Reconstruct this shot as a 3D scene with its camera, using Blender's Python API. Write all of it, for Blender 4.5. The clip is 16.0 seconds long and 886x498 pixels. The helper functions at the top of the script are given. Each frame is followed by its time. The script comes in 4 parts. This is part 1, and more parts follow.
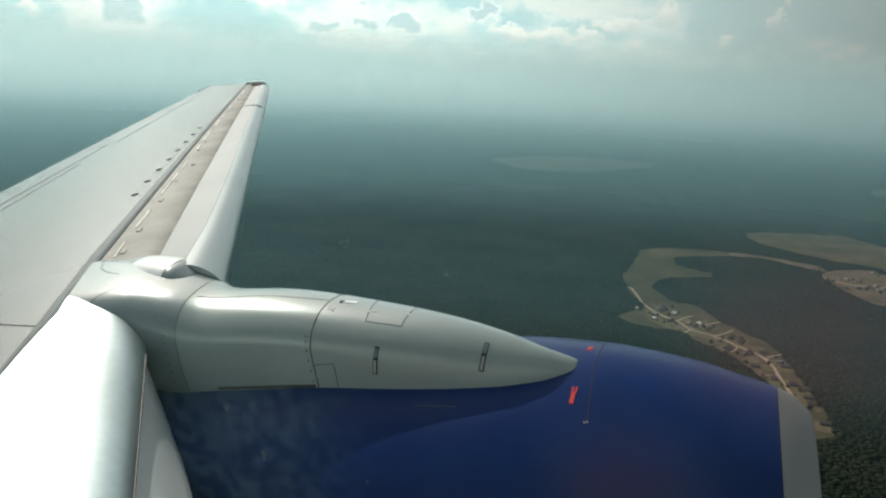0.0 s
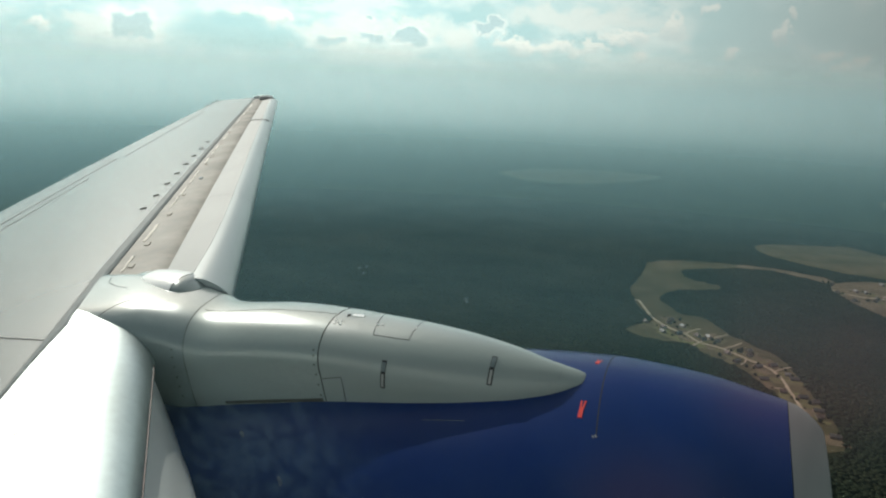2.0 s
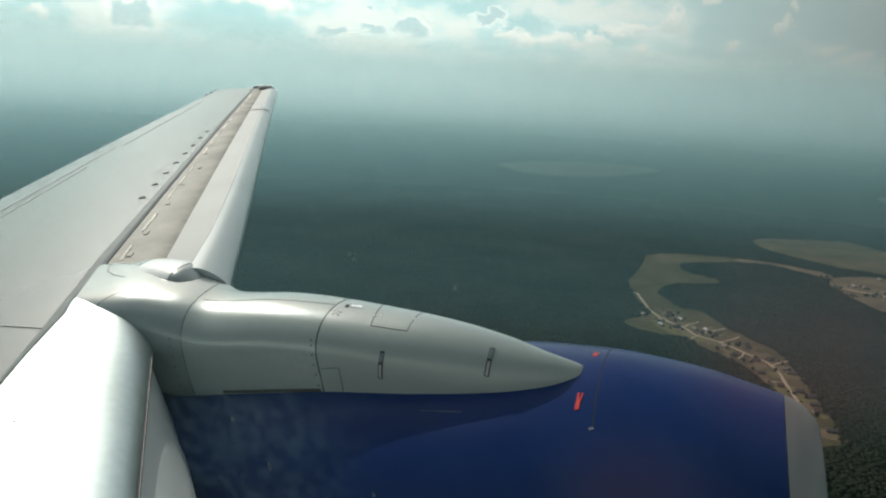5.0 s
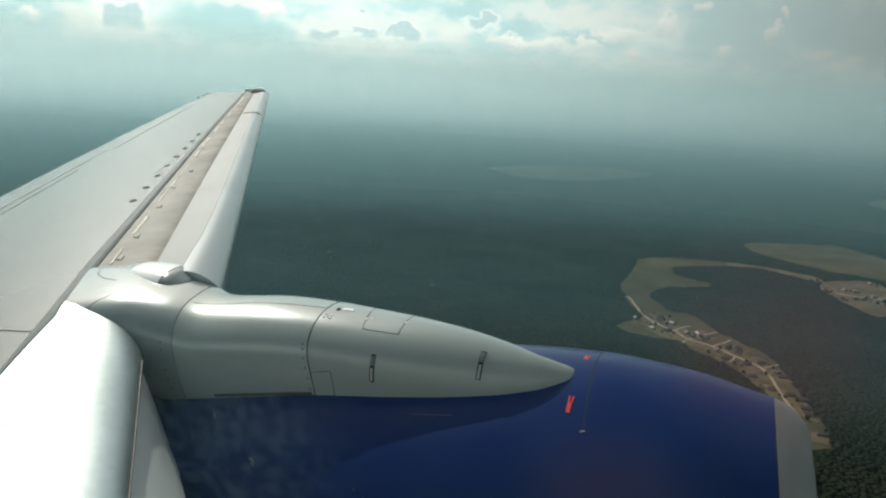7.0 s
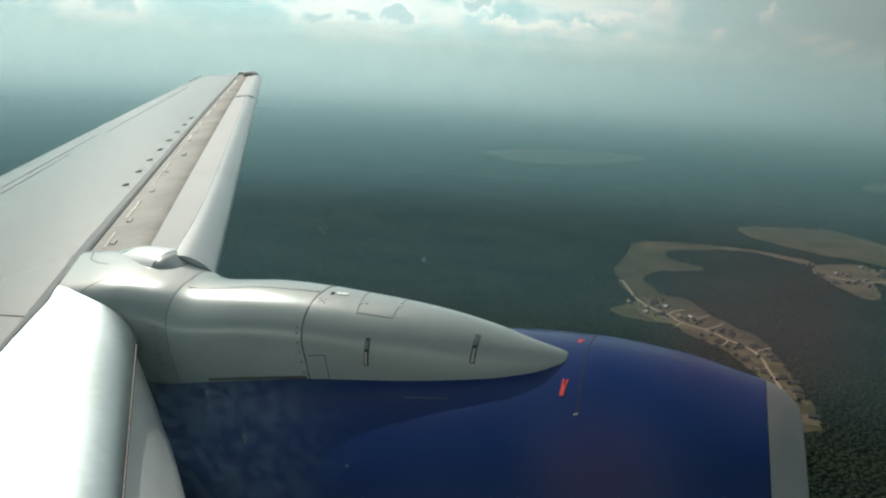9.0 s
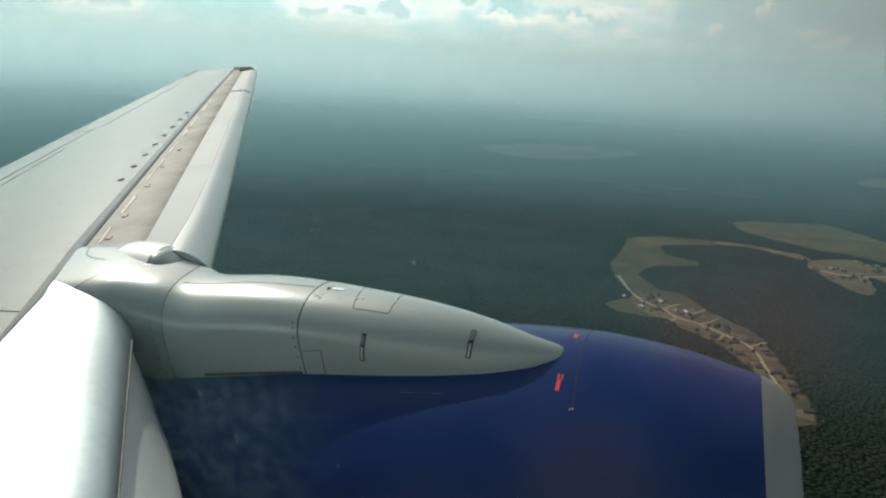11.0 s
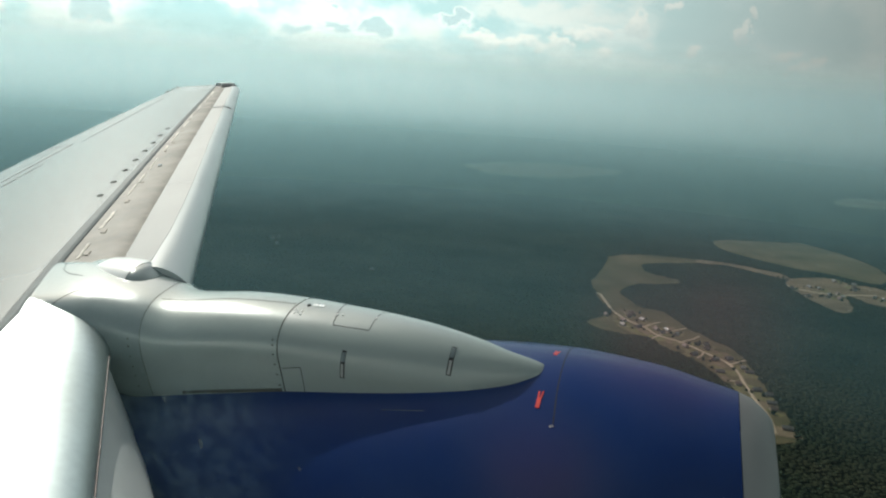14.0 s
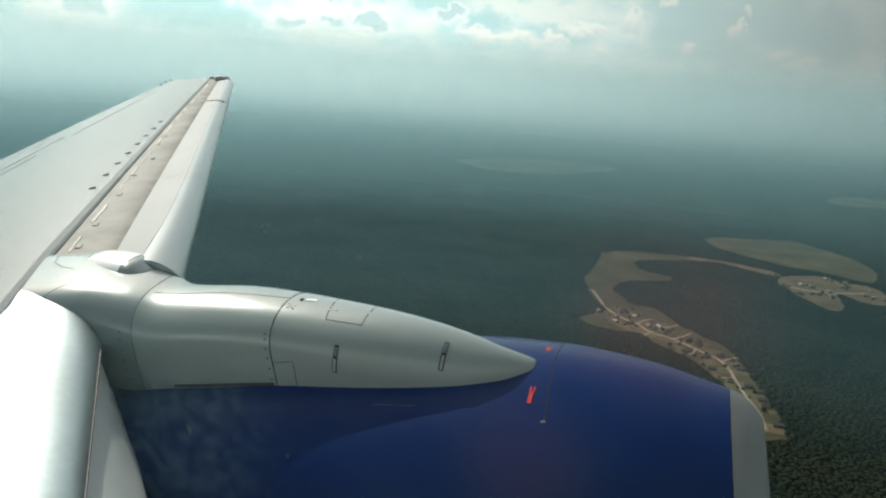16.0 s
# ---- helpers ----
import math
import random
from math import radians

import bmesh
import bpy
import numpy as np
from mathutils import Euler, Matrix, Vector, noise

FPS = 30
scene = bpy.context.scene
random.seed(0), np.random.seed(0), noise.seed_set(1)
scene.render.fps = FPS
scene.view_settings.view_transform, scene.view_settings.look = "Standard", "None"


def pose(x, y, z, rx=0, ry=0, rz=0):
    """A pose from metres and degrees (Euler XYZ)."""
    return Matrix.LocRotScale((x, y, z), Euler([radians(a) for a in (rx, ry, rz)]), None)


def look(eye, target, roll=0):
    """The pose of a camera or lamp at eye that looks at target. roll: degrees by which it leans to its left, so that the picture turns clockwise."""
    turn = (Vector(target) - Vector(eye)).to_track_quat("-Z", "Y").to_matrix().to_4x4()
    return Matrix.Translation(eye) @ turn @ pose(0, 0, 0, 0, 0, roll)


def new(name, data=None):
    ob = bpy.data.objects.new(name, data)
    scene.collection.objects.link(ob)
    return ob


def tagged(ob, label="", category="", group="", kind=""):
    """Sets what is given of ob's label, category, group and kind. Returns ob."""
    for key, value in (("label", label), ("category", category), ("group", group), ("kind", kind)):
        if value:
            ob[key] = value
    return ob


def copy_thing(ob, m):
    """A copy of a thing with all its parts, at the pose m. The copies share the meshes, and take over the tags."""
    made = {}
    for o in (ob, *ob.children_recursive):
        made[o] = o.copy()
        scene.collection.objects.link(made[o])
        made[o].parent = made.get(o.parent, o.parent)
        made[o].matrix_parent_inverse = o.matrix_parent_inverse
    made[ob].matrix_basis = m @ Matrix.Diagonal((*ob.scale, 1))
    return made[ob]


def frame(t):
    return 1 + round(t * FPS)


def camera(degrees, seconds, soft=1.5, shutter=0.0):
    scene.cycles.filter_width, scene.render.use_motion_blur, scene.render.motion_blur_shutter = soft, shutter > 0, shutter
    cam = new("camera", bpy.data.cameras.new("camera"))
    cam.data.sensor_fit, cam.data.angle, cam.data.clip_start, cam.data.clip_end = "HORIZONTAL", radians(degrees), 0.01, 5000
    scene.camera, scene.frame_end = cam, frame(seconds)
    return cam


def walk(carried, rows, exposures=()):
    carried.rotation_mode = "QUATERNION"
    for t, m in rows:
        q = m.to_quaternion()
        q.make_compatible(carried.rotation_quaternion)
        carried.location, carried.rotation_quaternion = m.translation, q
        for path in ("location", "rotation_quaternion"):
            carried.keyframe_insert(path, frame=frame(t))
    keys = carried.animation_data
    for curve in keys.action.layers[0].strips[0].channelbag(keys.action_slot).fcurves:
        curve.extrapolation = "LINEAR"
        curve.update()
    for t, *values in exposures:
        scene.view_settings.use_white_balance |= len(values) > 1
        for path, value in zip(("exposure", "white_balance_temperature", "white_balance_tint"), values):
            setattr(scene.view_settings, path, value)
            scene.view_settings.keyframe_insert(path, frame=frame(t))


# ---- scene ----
cam = camera(60.0, 16.0, soft=2.2)
walk(cam, [
    (0, pose(2.7936, 1.2575, 321.7747, 77.049, -3.193, 20.763)),
    (0.5, pose(2.7926, 1.2577, 321.7755, 77.163, -2.997, 20.905)),
    (1, pose(2.7909, 1.2590, 321.7768, 77.419, -3.046, 21.145)),
    (1.5, pose(2.7887, 1.2585, 321.7784, 77.943, -3.216, 21.210)),
    (2, pose(2.7904, 1.2581, 321.7771, 77.979, -2.961, 21.241)),
    (2.5, pose(2.7904, 1.2588, 321.7762, 77.905, -2.748, 21.277)),
    (3, pose(2.7913, 1.2587, 321.7752, 77.637, -2.593, 21.353)),
    (3.5, pose(2.7899, 1.2595, 321.7773, 77.717, -2.930, 21.476)),
    (4, pose(2.7919, 1.2588, 321.7765, 77.593, -3.124, 21.519)),
    (6.5, pose(2.7934, 1.2575, 321.7762, 77.204, -3.679, 20.842)),
    (7, pose(2.7970, 1.2560, 321.7760, 77.655, -3.593, 20.702)),
    (7.5, pose(2.7934, 1.2577, 321.7771, 77.423, -3.831, 20.751)),
    (8, pose(2.7935, 1.2583, 321.7786, 77.359, -3.852, 20.587)),
    (8.5, pose(2.7938, 1.2577, 321.7760, 77.091, -3.669, 20.413)),
    (9, pose(2.7973, 1.2566, 321.7740, 76.505, -3.625, 20.264)),
    (11.5, pose(2.7988, 1.2562, 321.7763, 76.120, -3.860, 19.855)),
    (12, pose(2.7980, 1.2567, 321.7762, 76.136, -4.206, 19.835)),
    (12.5, pose(2.7991, 1.2555, 321.7774, 76.411, -4.161, 19.640)),
    (13, pose(2.8021, 1.2530, 321.7752, 76.920, -3.860, 19.370)),
    (13.5, pose(2.8034, 1.2521, 321.7792, 77.664, -3.831, 19.022)),
    (14, pose(2.8064, 1.2518, 321.7756, 77.533, -4.188, 18.722)),
    (14.5, pose(2.8091, 1.2507, 321.7736, 76.951, -4.176, 18.487)),
    (15, pose(2.8128, 1.2494, 321.7714, 76.488, -3.903, 18.257)),
    (15.5, pose(2.8104, 1.2500, 321.7727, 76.618, -4.145, 18.225)),
    (16, pose(2.8085, 1.2502, 321.7748, 77.230, -4.674, 18.327)),
], [(0.0, 0.0, 6400, 4), (4.0, -0.08, 6400, 4), (8.0, -0.07, 6400, 4), (12.5, 0.05, 6400, 4), (16.0, 0.09, 6400, 4)])

# ---- light ----
world = bpy.data.worlds.new("hazy_sky")
scene.world = world
world.use_nodes = True
SUN_EL, SUN_AZ = radians(36.5), radians(-56.0)      # azimuth from +y towards +x


def build_world():
    nt = world.node_tree
    nt.nodes.clear()
    N, L = nt.nodes.new, nt.links.new
    out, bg = N("ShaderNodeOutputWorld"), N("ShaderNodeBackground")
    sky = N("ShaderNodeTexSky")
    sky.sky_type, sky.sun_disc = "NISHITA", False
    sky.sun_elevation, sky.sun_rotation = SUN_EL, SUN_AZ
    sky.dust_density, sky.altitude = 4.0, 300
    tc, sep = N("ShaderNodeTexCoord"), N("ShaderNodeSeparateXYZ")
    L(tc.outputs["Generated"], sep.inputs[0])

    def rng(src, a, b, c, d, smooth=True):
        n = N("ShaderNodeMapRange")
        n.interpolation_type = "SMOOTHSTEP" if smooth else "LINEAR"
        L(src, n.inputs[0])
        for i, v in enumerate((a, b, c, d)):
            n.inputs[i + 1].default_value = v
        return n.outputs[0]

    def math_(op, a, b=None):
        n = N("ShaderNodeMath")
        n.operation = op
        for i, v in enumerate((a, b)):
            if v is None:
                continue
            if isinstance(v, (int, float)):
                n.inputs[i].default_value = v
            else:
                L(v, n.inputs[i])
        return n.outputs[0]

    def mix(f, a, b):
        n = N("ShaderNodeMix")
        n.data_type = "RGBA"
        for s, v in ((0, f), (6, a), (7, b)):
            if isinstance(v, (int, float)):
                n.inputs[s].default_value = v
            elif isinstance(v, tuple):
                n.inputs[s].default_value = (*v, 1)
            else:
                L(v, n.inputs[s])
        return n.outputs[2]

    scale = N("ShaderNodeVectorMath")
    scale.operation = "SCALE"
    L(sky.outputs[0], scale.inputs[0])
    scale.inputs["Scale"].default_value = 0.085
    # stretch the direction upward so that clouds near the horizon are flat
    mp = N("ShaderNodeMapping")
    L(tc.outputs["Generated"], mp.inputs[0])
    mp.inputs["Scale"].default_value = (1, 1, 2.3)
    mp.inputs["Location"].default_value = (0.31, 0.12, 0.05)

    def noise_(scale_, detail, rough, src=None, distort=0.0):
        n = N("ShaderNodeTexNoise")
        L(src or mp.outputs[0], n.inputs["Vector"])
        n.inputs["Scale"].default_value = scale_
        n.inputs["Detail"].default_value = detail
        n.inputs["Roughness"].default_value = rough
        n.inputs["Distortion"].default_value = distort
        return n.outputs[0]

    big, puff = noise_(5.0, 4, 0.55), noise_(16.0, 6, 0.55, distort=0.3)
    cover = math_("ADD", math_("MULTIPLY", big, 0.55), math_("MULTIPLY", puff, 0.55))
    el = sep.outputs[2]
    az = math_("ARCTAN2", sep.outputs[0], sep.outputs[1])
    # thin high cloud: pale sheet with teal gaps
    gap = rng(cover, 0.44, 0.60, 0.0, 1.0)
    sheet = mix(gap, (0.50, 0.70, 0.70), (0.72, 0.83, 0.79))
    # clouds and gaps: azimuth, elevation, half width, half height in degrees, each outline ragged by noise
    lump = noise_(62.0, 8, 0.58, tc.outputs["Generated"], 0.5)
    ragged = N("ShaderNodeTexNoise")
    L(tc.outputs["Generated"], ragged.inputs["Vector"])
    ragged.inputs["Scale"].default_value, ragged.inputs["Detail"].default_value, ragged.inputs["Roughness"].default_value = 34.0, 7, 0.62
    warp = N("ShaderNodeSeparateXYZ")
    L(ragged.outputs["Color"], warp.inputs[0])
    wa = math_("ADD", az, math_("MULTIPLY", math_("SUBTRACT", warp.outputs[0], 0.5), 0.075))
    we = math_("ADD", el, math_("MULTIPLY", math_("SUBTRACT", warp.outputs[1], 0.5), 0.050))

    def spot(a0, e0, w, h):
        """Distance from a cloud's middle in half sizes, and the height in it."""
        u = math_("DIVIDE", math_("SUBTRACT", wa, radians(a0)), radians(w))
        v = math_("DIVIDE", math_("SUBTRACT", we, radians(e0)), radians(h))
        return math_("SQRT", math_("ADD", math_("MULTIPLY", u, u), math_("MULTIPLY", v, v))), v

    for a0, e0, w, h in ((-48.0, 2.0, 3.0, 1.7), (-36.5, 2.8, 3.8, 1.5), (-33.4, 2.5, 2.1, 1.1), (-15.4, 4.1, 1.7, 0.85), (-10.2, 3.5, 2.5, 0.75), (-0.9, 5.1, 3.8, 1.7), (0.8, 2.95, 2.5, 1.3), (-2.9, 3.7, 1.7, 1.3),
                         (3.9, 5.6, 2.5, 1.7), (7.3, 4.6, 2.1, 2.1), (-19.2, 5.0, 2.1, 0.85), (2.8, 1.6, 2.5, 0.85), (14, 5, 4, 2), (-60, 4, 5, 2)):
        d, v = spot(a0, e0, w, h)
        sheet = mix(rng(d, 0.5, 1.25, 0.85, 0.0), sheet, (0.43, 0.645, 0.645))
    for a0, e0, w, h in ((-43.2, 1.9, 3.4, 1.1), (-46.1, 0.2, 3.0, 1.1), (-45.0, 3.0, 2.5, 0.7), (-39.8, 0.8, 3.0, 0.6), (-34.6, 4.3, 2.1, 0.5), (-29.5, 3.3, 2.5, 0.7), (-26.4, 4.1, 3.4, 0.76), (-22.7, 4.0, 1.7, 0.9),
                         (-26.7, 1.8, 4.6, 0.9), (-20.3, 3.4, 1.7, 1.2), (-11.9, 5.1, 6.3, 0.9), (22, 3.5, 5, 1.2), (60, 4, 7, 1.5), (-95, 4, 7, 1.5)):
        d, v = spot(a0, e0, w, h)
        sheet = mix(rng(d, 0.45, 1.2, 0.75, 0.0), sheet, (0.79, 0.83, 0.77))
    # heaped clouds with bright crowns over grey bases
    for a0, e0, w, h in ((-16.2, 3.0, 1.7, 0.6), (-13.7, 2.9, 2.1, 0.4), (-10.9, 3.1, 0.95, 0.6), (-7.1, 2.85, 0.85, 0.6), (-5.3, 4.7, 0.6, 0.95), (-8.5, 4.0, 2.5, 0.42), (-1.2, 3.3, 0.7, 0.46), (-3.0, 6.1, 0.6, 0.35), (2.0, 4.5, 0.42, 0.95),
                         (2.3, 5.9, 0.6, 0.35), (5.4, 2.15, 1.1, 0.45), (4.3, 3.3, 0.76, 0.34), (6.5, 2.75, 0.8, 0.5), (-48.3, 2.6, 1.0, 0.4), (-33.0, 4.2, 1.4, 0.45)):
        d, v = spot(a0, e0, w, h)
        lit = mix(rng(v, -0.9, 0.5, 0.0, 1.0), (0.60, 0.70, 0.68), (0.92, 0.92, 0.84))
        sheet = mix(rng(d, 0.75, 1.12, 0.85, 0.0), sheet, lit)
    for a0, e0, w, h in ((-42.6, 2.85, 1.6, 0.8), (-29.7, 2.75, 1.2, 0.36), (-26.1, 3.2, 0.75, 0.36), (-23.8, 3.1, 1.0, 0.55), (-26.7, 4.5, 0.42, 0.25), (-18.0, 4.4, 1.2, 0.4), (40, 4, 6, 1.4), (-70, 4, 6, 1.4)):
        d, v = spot(a0, e0, w, h)
        sheet = mix(rng(d, 0.95, 1.7, 0.7, 0.0), sheet, (0.90, 0.93, 0.87))
        sheet = mix(rng(d, 0.75, 1.10, 0.85, 0.0), sheet, (0.44, 0.60, 0.61))
    col = mix(rng(el, 0.12, 0.45, 0.0, 0.85), sheet, scale.outputs[0])
    # haze towards the horizon, with an uneven upper edge
    lift = math_("ADD", el, math_("MULTIPLY", math_("SUBTRACT", lump, 0.5), 0.03))
    col = mix(rng(lift, -0.016, 0.040, 1.0, 0.0), col, (0.68, 0.785, 0.735))
    shaft = N("ShaderNodeTexNoise")
    shaft.noise_dimensions = "1D"
    L(math_("ADD", math_("MULTIPLY", az, 16.0), math_("MULTIPLY", el, 3.0)), shaft.inputs["W"])
    shaft.inputs["Detail"].default_value = 2
    beam = mix(rng(shaft.outputs[0], 0.3, 0.7, 0.0, 1.0), (0.60, 0.735, 0.69), (0.73, 0.82, 0.765))
    col = mix(rng(el, -0.020, 0.040, 0.9, 0.0), col, beam)
    col = mix(rng(az, radians(-28), radians(10), 0.0, 0.70), col, (0.41, 0.44, 0.425))
    col = mix(rng(el, -0.066, 0.004, 1.0, 0.0), col, (0.022, 0.036, 0.036))
    # brighter on the sun's side
    side = N("ShaderNodeVectorMath")
    side.operation = "DOT_PRODUCT"
    L(tc.outputs["Generated"], side.inputs[0])
    glow_az = radians(-38)
    side.inputs[1].default_value = (math.sin(glow_az), math.cos(glow_az), 0.25)
    gl = rng(side.outputs["Value"], 0.60, 1.02, 0.56, 1.34)
    n = N("ShaderNodeVectorMath")
    n.operation = "SCALE"
    L(col, n.inputs[0])
    L(gl, n.inputs["Scale"])
    L(n.outputs[0], bg.inputs[0])
    bg.inputs[1].default_value = 1.0
    L(bg.outputs[0], out.inputs[0])


build_world()
sun_data = bpy.data.lights.new("sun", "SUN")
sun_data.energy, sun_data.angle, sun_data.color = 2.4, radians(0.6), (1.0, 0.96, 0.90)
sun = new("sun", sun_data)
sun_dir = Vector((math.sin(SUN_AZ) * math.cos(SUN_EL), math.cos(SUN_AZ) * math.cos(SUN_EL), math.sin(SUN_EL)))
sun.matrix_world = look(sun_dir * 100, (0, 0, 0))


# ---- materials ----
def material(name, base, rough=0.5, metal=0.0, var=0.15, scale=3.0, fine=40.0, bump=0.1, second=None, coat=0.0, rvar=0.1, bump_dist=0.01, spec=0.5):
    """Principled paint or ground with blotches at two scales and a little relief."""
    m = bpy.data.materials.new(name)
    m.use_nodes = True
    nt = m.node_tree
    b = nt.nodes["Principled BSDF"]
    N, L = nt.nodes.new, nt.links.new
    tc = N("ShaderNodeTexCoord")
    coarse, grain = N("ShaderNodeTexNoise"), N("ShaderNodeTexNoise")
    for n, s, d in ((coarse, scale, 5), (grain, fine, 4)):
        L(tc.outputs["Object"], n.inputs["Vector"])
        n.inputs["Scale"].default_value, n.inputs["Detail"].default_value = s, d
    add = N("ShaderNodeMath")
    add.operation = "MULTIPLY_ADD"
    L(grain.outputs[0], add.inputs[0])
    add.inputs[1].default_value = 0.4
    L(coarse.outputs[0], add.inputs[2])
    ramp = N("ShaderNodeMapRange")
    L(add.outputs[0], ramp.inputs[0])
    ramp.inputs[1].default_value, ramp.inputs[2].default_value = 0.45, 0.95
    mx = N("ShaderNodeMix")
    mx.data_type = "RGBA"
    L(ramp.outputs[0], mx.inputs[0])
    mx.inputs[6].default_value = (*(c * (1 - var) for c in base), 1)
    mx.inputs[7].default_value = (*(second or tuple(min(1, c * (1 + var)) for c in base)), 1)
    L(mx.outputs[2], b.inputs["Base Color"])
    r = N("ShaderNodeMapRange")
    L(grain.outputs[0], r.inputs[0])
    r.inputs[3].default_value, r.inputs[4].default_value = max(0.02, rough - rvar), min(1, rough + rvar)
    L(r.outputs[0], b.inputs["Roughness"])
    b.inputs["Metallic"].default_value = metal
    b.inputs["Specular IOR Level"].default_value = spec
    b.inputs["Coat Weight"].default_value = coat
    b.inputs["Coat Roughness"].default_value = 0.12
    if bump:
        bp = N("ShaderNodeBump")
        L(add.outputs[0], bp.inputs["Height"])
        bp.inputs["Strength"].default_value, bp.inputs["Distance"].default_value = bump, bump_dist
        L(bp.outputs[0], b.inputs["Normal"])
    return m


WING_PAINT = material("wing_grey_paint", (0.078, 0.112, 0.118), 0.25, 0.0, 0.10, 0.45, 2.2, 0.0, second=(0.100, 0.116, 0.113), spec=0.60, rvar=0.0)
BARE_METAL = material("polished_aluminium", (0.50, 0.56, 0.54), 0.46, 1.0, 0.10, 1.6, 25, 0.08, second=(0.64, 0.72, 0.71))
SLAT_PAINT = material("slat_grey_paint", (0.42, 0.48, 0.48), 0.36, 0.0, 0.07, 1.5, 30, 0.05, coat=0.2)
# slat grey darkened for the flatter panel, which catches less light than the nose
SLAT_SHADED = material("slat_shaded_matt_grey", (0.215, 0.228, 0.22), 0.55, 0.0, 0.08, 1.5, 30, 0.05)
STAINED = material("stained_primer", (0.105, 0.088, 0.058), 0.55, 0.0, 0.25, 2.6, 11, 0.3, second=(0.255, 0.232, 0.178), spec=0.3)
FAIRING = material("fairing_grey_paint", (0.305, 0.355, 0.338), 0.32, 0.0, 0.05, 1.6, 35, 0.02, coat=0.5)
GLOSS_PAINT = material("gloss_grey_paint", (0.34, 0.395, 0.375), 0.24, 0.10, 0.10, 1.6, 35, 0.0, coat=0.20, rvar=0.03)
SADDLE = material("polished_saddle", (0.27, 0.325, 0.318), 0.25, 0.1, 0.10, 1.6, 35, 0.0, coat=0.5, rvar=0.03)
FLAP_PAINT = material("flap_pale_paint", (0.84, 0.87, 0.84), 0.45, 0.0, 0.08, 2.0, 30, 0.05)
PANEL_GREY = material("panel_grey_paint", (0.38, 0.39, 0.37), 0.5, 0.0, 0.08, 2, 40, 0.05)
NAVY = material("navy_engine_paint", (0.0023, 0.0205, 0.120), 0.34, 0.0, 0.07, 1.8, 50, 0.004, coat=0.0, rvar=0.04, spec=0.13)
LIP_METAL = material("inlet_lip_metal", (0.33, 0.335, 0.33), 0.5, 1.0, 0.08, 3, 60, 0.05)
GRIME = material("oily_grime", (0.055, 0.048, 0.036), 0.7, 0.0, 0.3, 9, 50, 0.1)
STAINED_DARK = material("weathered_bracket", (0.20, 0.17, 0.12), 0.6, 0.0, 0.3, 12, 60, 0.2)
SEALANT = material("pale_sealant", (0.52, 0.48, 0.40), 0.6, 0.0, 0.35, 14, 60, 0.2)
TIP_DARK = material("dark_tip_glass", (0.03, 0.04, 0.045), 0.8, 0.0, 0.2, 10, 60, 0, spec=0.1)
TIP_WHITE = material("white_tip_paint", (0.80, 0.82, 0.81), 0.4, 0.0, 0.06, 3, 40, 0.02)
WICK = material("reddish_wick", (0.09, 0.05, 0.04), 0.6, 0.0, 0.2, 30, 90, 0)
# white for the painted sun glint on the blister, and for small fasteners
GLINT_FASTENER_WHITE = material("glint_and_fastener_white", (0.88, 0.90, 0.88), 0.35, 0.0, 0.05, 4, 40, 0.0, coat=0.5)
SEAM = material("dark_seam", (0.014, 0.014, 0.015), 0.8, 0.0, 0.3, 30, 90, 0)
RED = material("red_marking", (0.66, 0.028, 0.02), 0.45, 0.0, 0.2, 30, 120, 0)
RUBBER = material("grey_seal", (0.14, 0.18, 0.19), 0.6, 0.0, 0.2, 5, 60, 0.1)
SEAL = material("dark_spar_seal", (0.060, 0.086, 0.092), 0.6, 0.0, 0.2, 5, 60, 0.1, spec=0.3)
STEEL = material("bright_fastener", (0.8, 0.8, 0.78), 0.25, 1.0, 0.05, 30, 90, 0)
DARK_LENS = material("dark_lens", (0.04, 0.06, 0.07), 0.12, 0.0, 0.2, 10, 60, 0, coat=1.0)
SKIN = material("white_fuselage_paint", (0.72, 0.74, 0.73), 0.45, 0.0, 0.05, 1, 20, 0.02, coat=0.1)
FOREST = material("forest_floor", (0.015, 0.025, 0.013), 0.95, 0.0, 0.4, 0.006, 0.07, 0.5, second=(0.024, 0.031, 0.017), bump_dist=4, spec=0.0)
LEAVES = material("tree_leaves", (0.015, 0.027, 0.015), 0.9, 0.0, 0.3, 0.006, 0.05, 0.0, second=(0.031, 0.033, 0.020), spec=0.0)
GRASS = material("meadow_grass", (0.066, 0.070, 0.037), 0.95, 0.0, 0.25, 0.012, 0.25, 0.3, second=(0.115, 0.092, 0.055), bump_dist=1, spec=0.0)
FAINT_GRASS = material("far_meadow", (0.050, 0.056, 0.034), 0.95, 0.0, 0.25, 0.01, 0.2, 0.0, second=(0.075, 0.075, 0.045), spec=0.0)
DRY = material("dry_field", (0.125, 0.098, 0.064), 0.95, 0.0, 0.25, 0.02, 0.3, 0.3, second=(0.17, 0.135, 0.09), bump_dist=1, spec=0.0)
SOIL = material("bare_plot_soil", (0.17, 0.13, 0.09), 0.95, 0.0, 0.35, 0.03, 0.4, 0.2, second=(0.14, 0.14, 0.06), bump_dist=1, spec=0.0)
SAND = material("sandy_road", (0.34, 0.28, 0.20), 0.9, 0.0, 0.2, 0.1, 1.0, 0.2, spec=0.0)
WALL = material("house_wall", (0.18, 0.15, 0.115), 0.8, 0.0, 0.2, 0.3, 5, 0.1)
ROOF_GREY = material("grey_sheet_roof", (0.105, 0.092, 0.08), 0.5, 0.0, 0.2, 0.4, 4, 0.1)
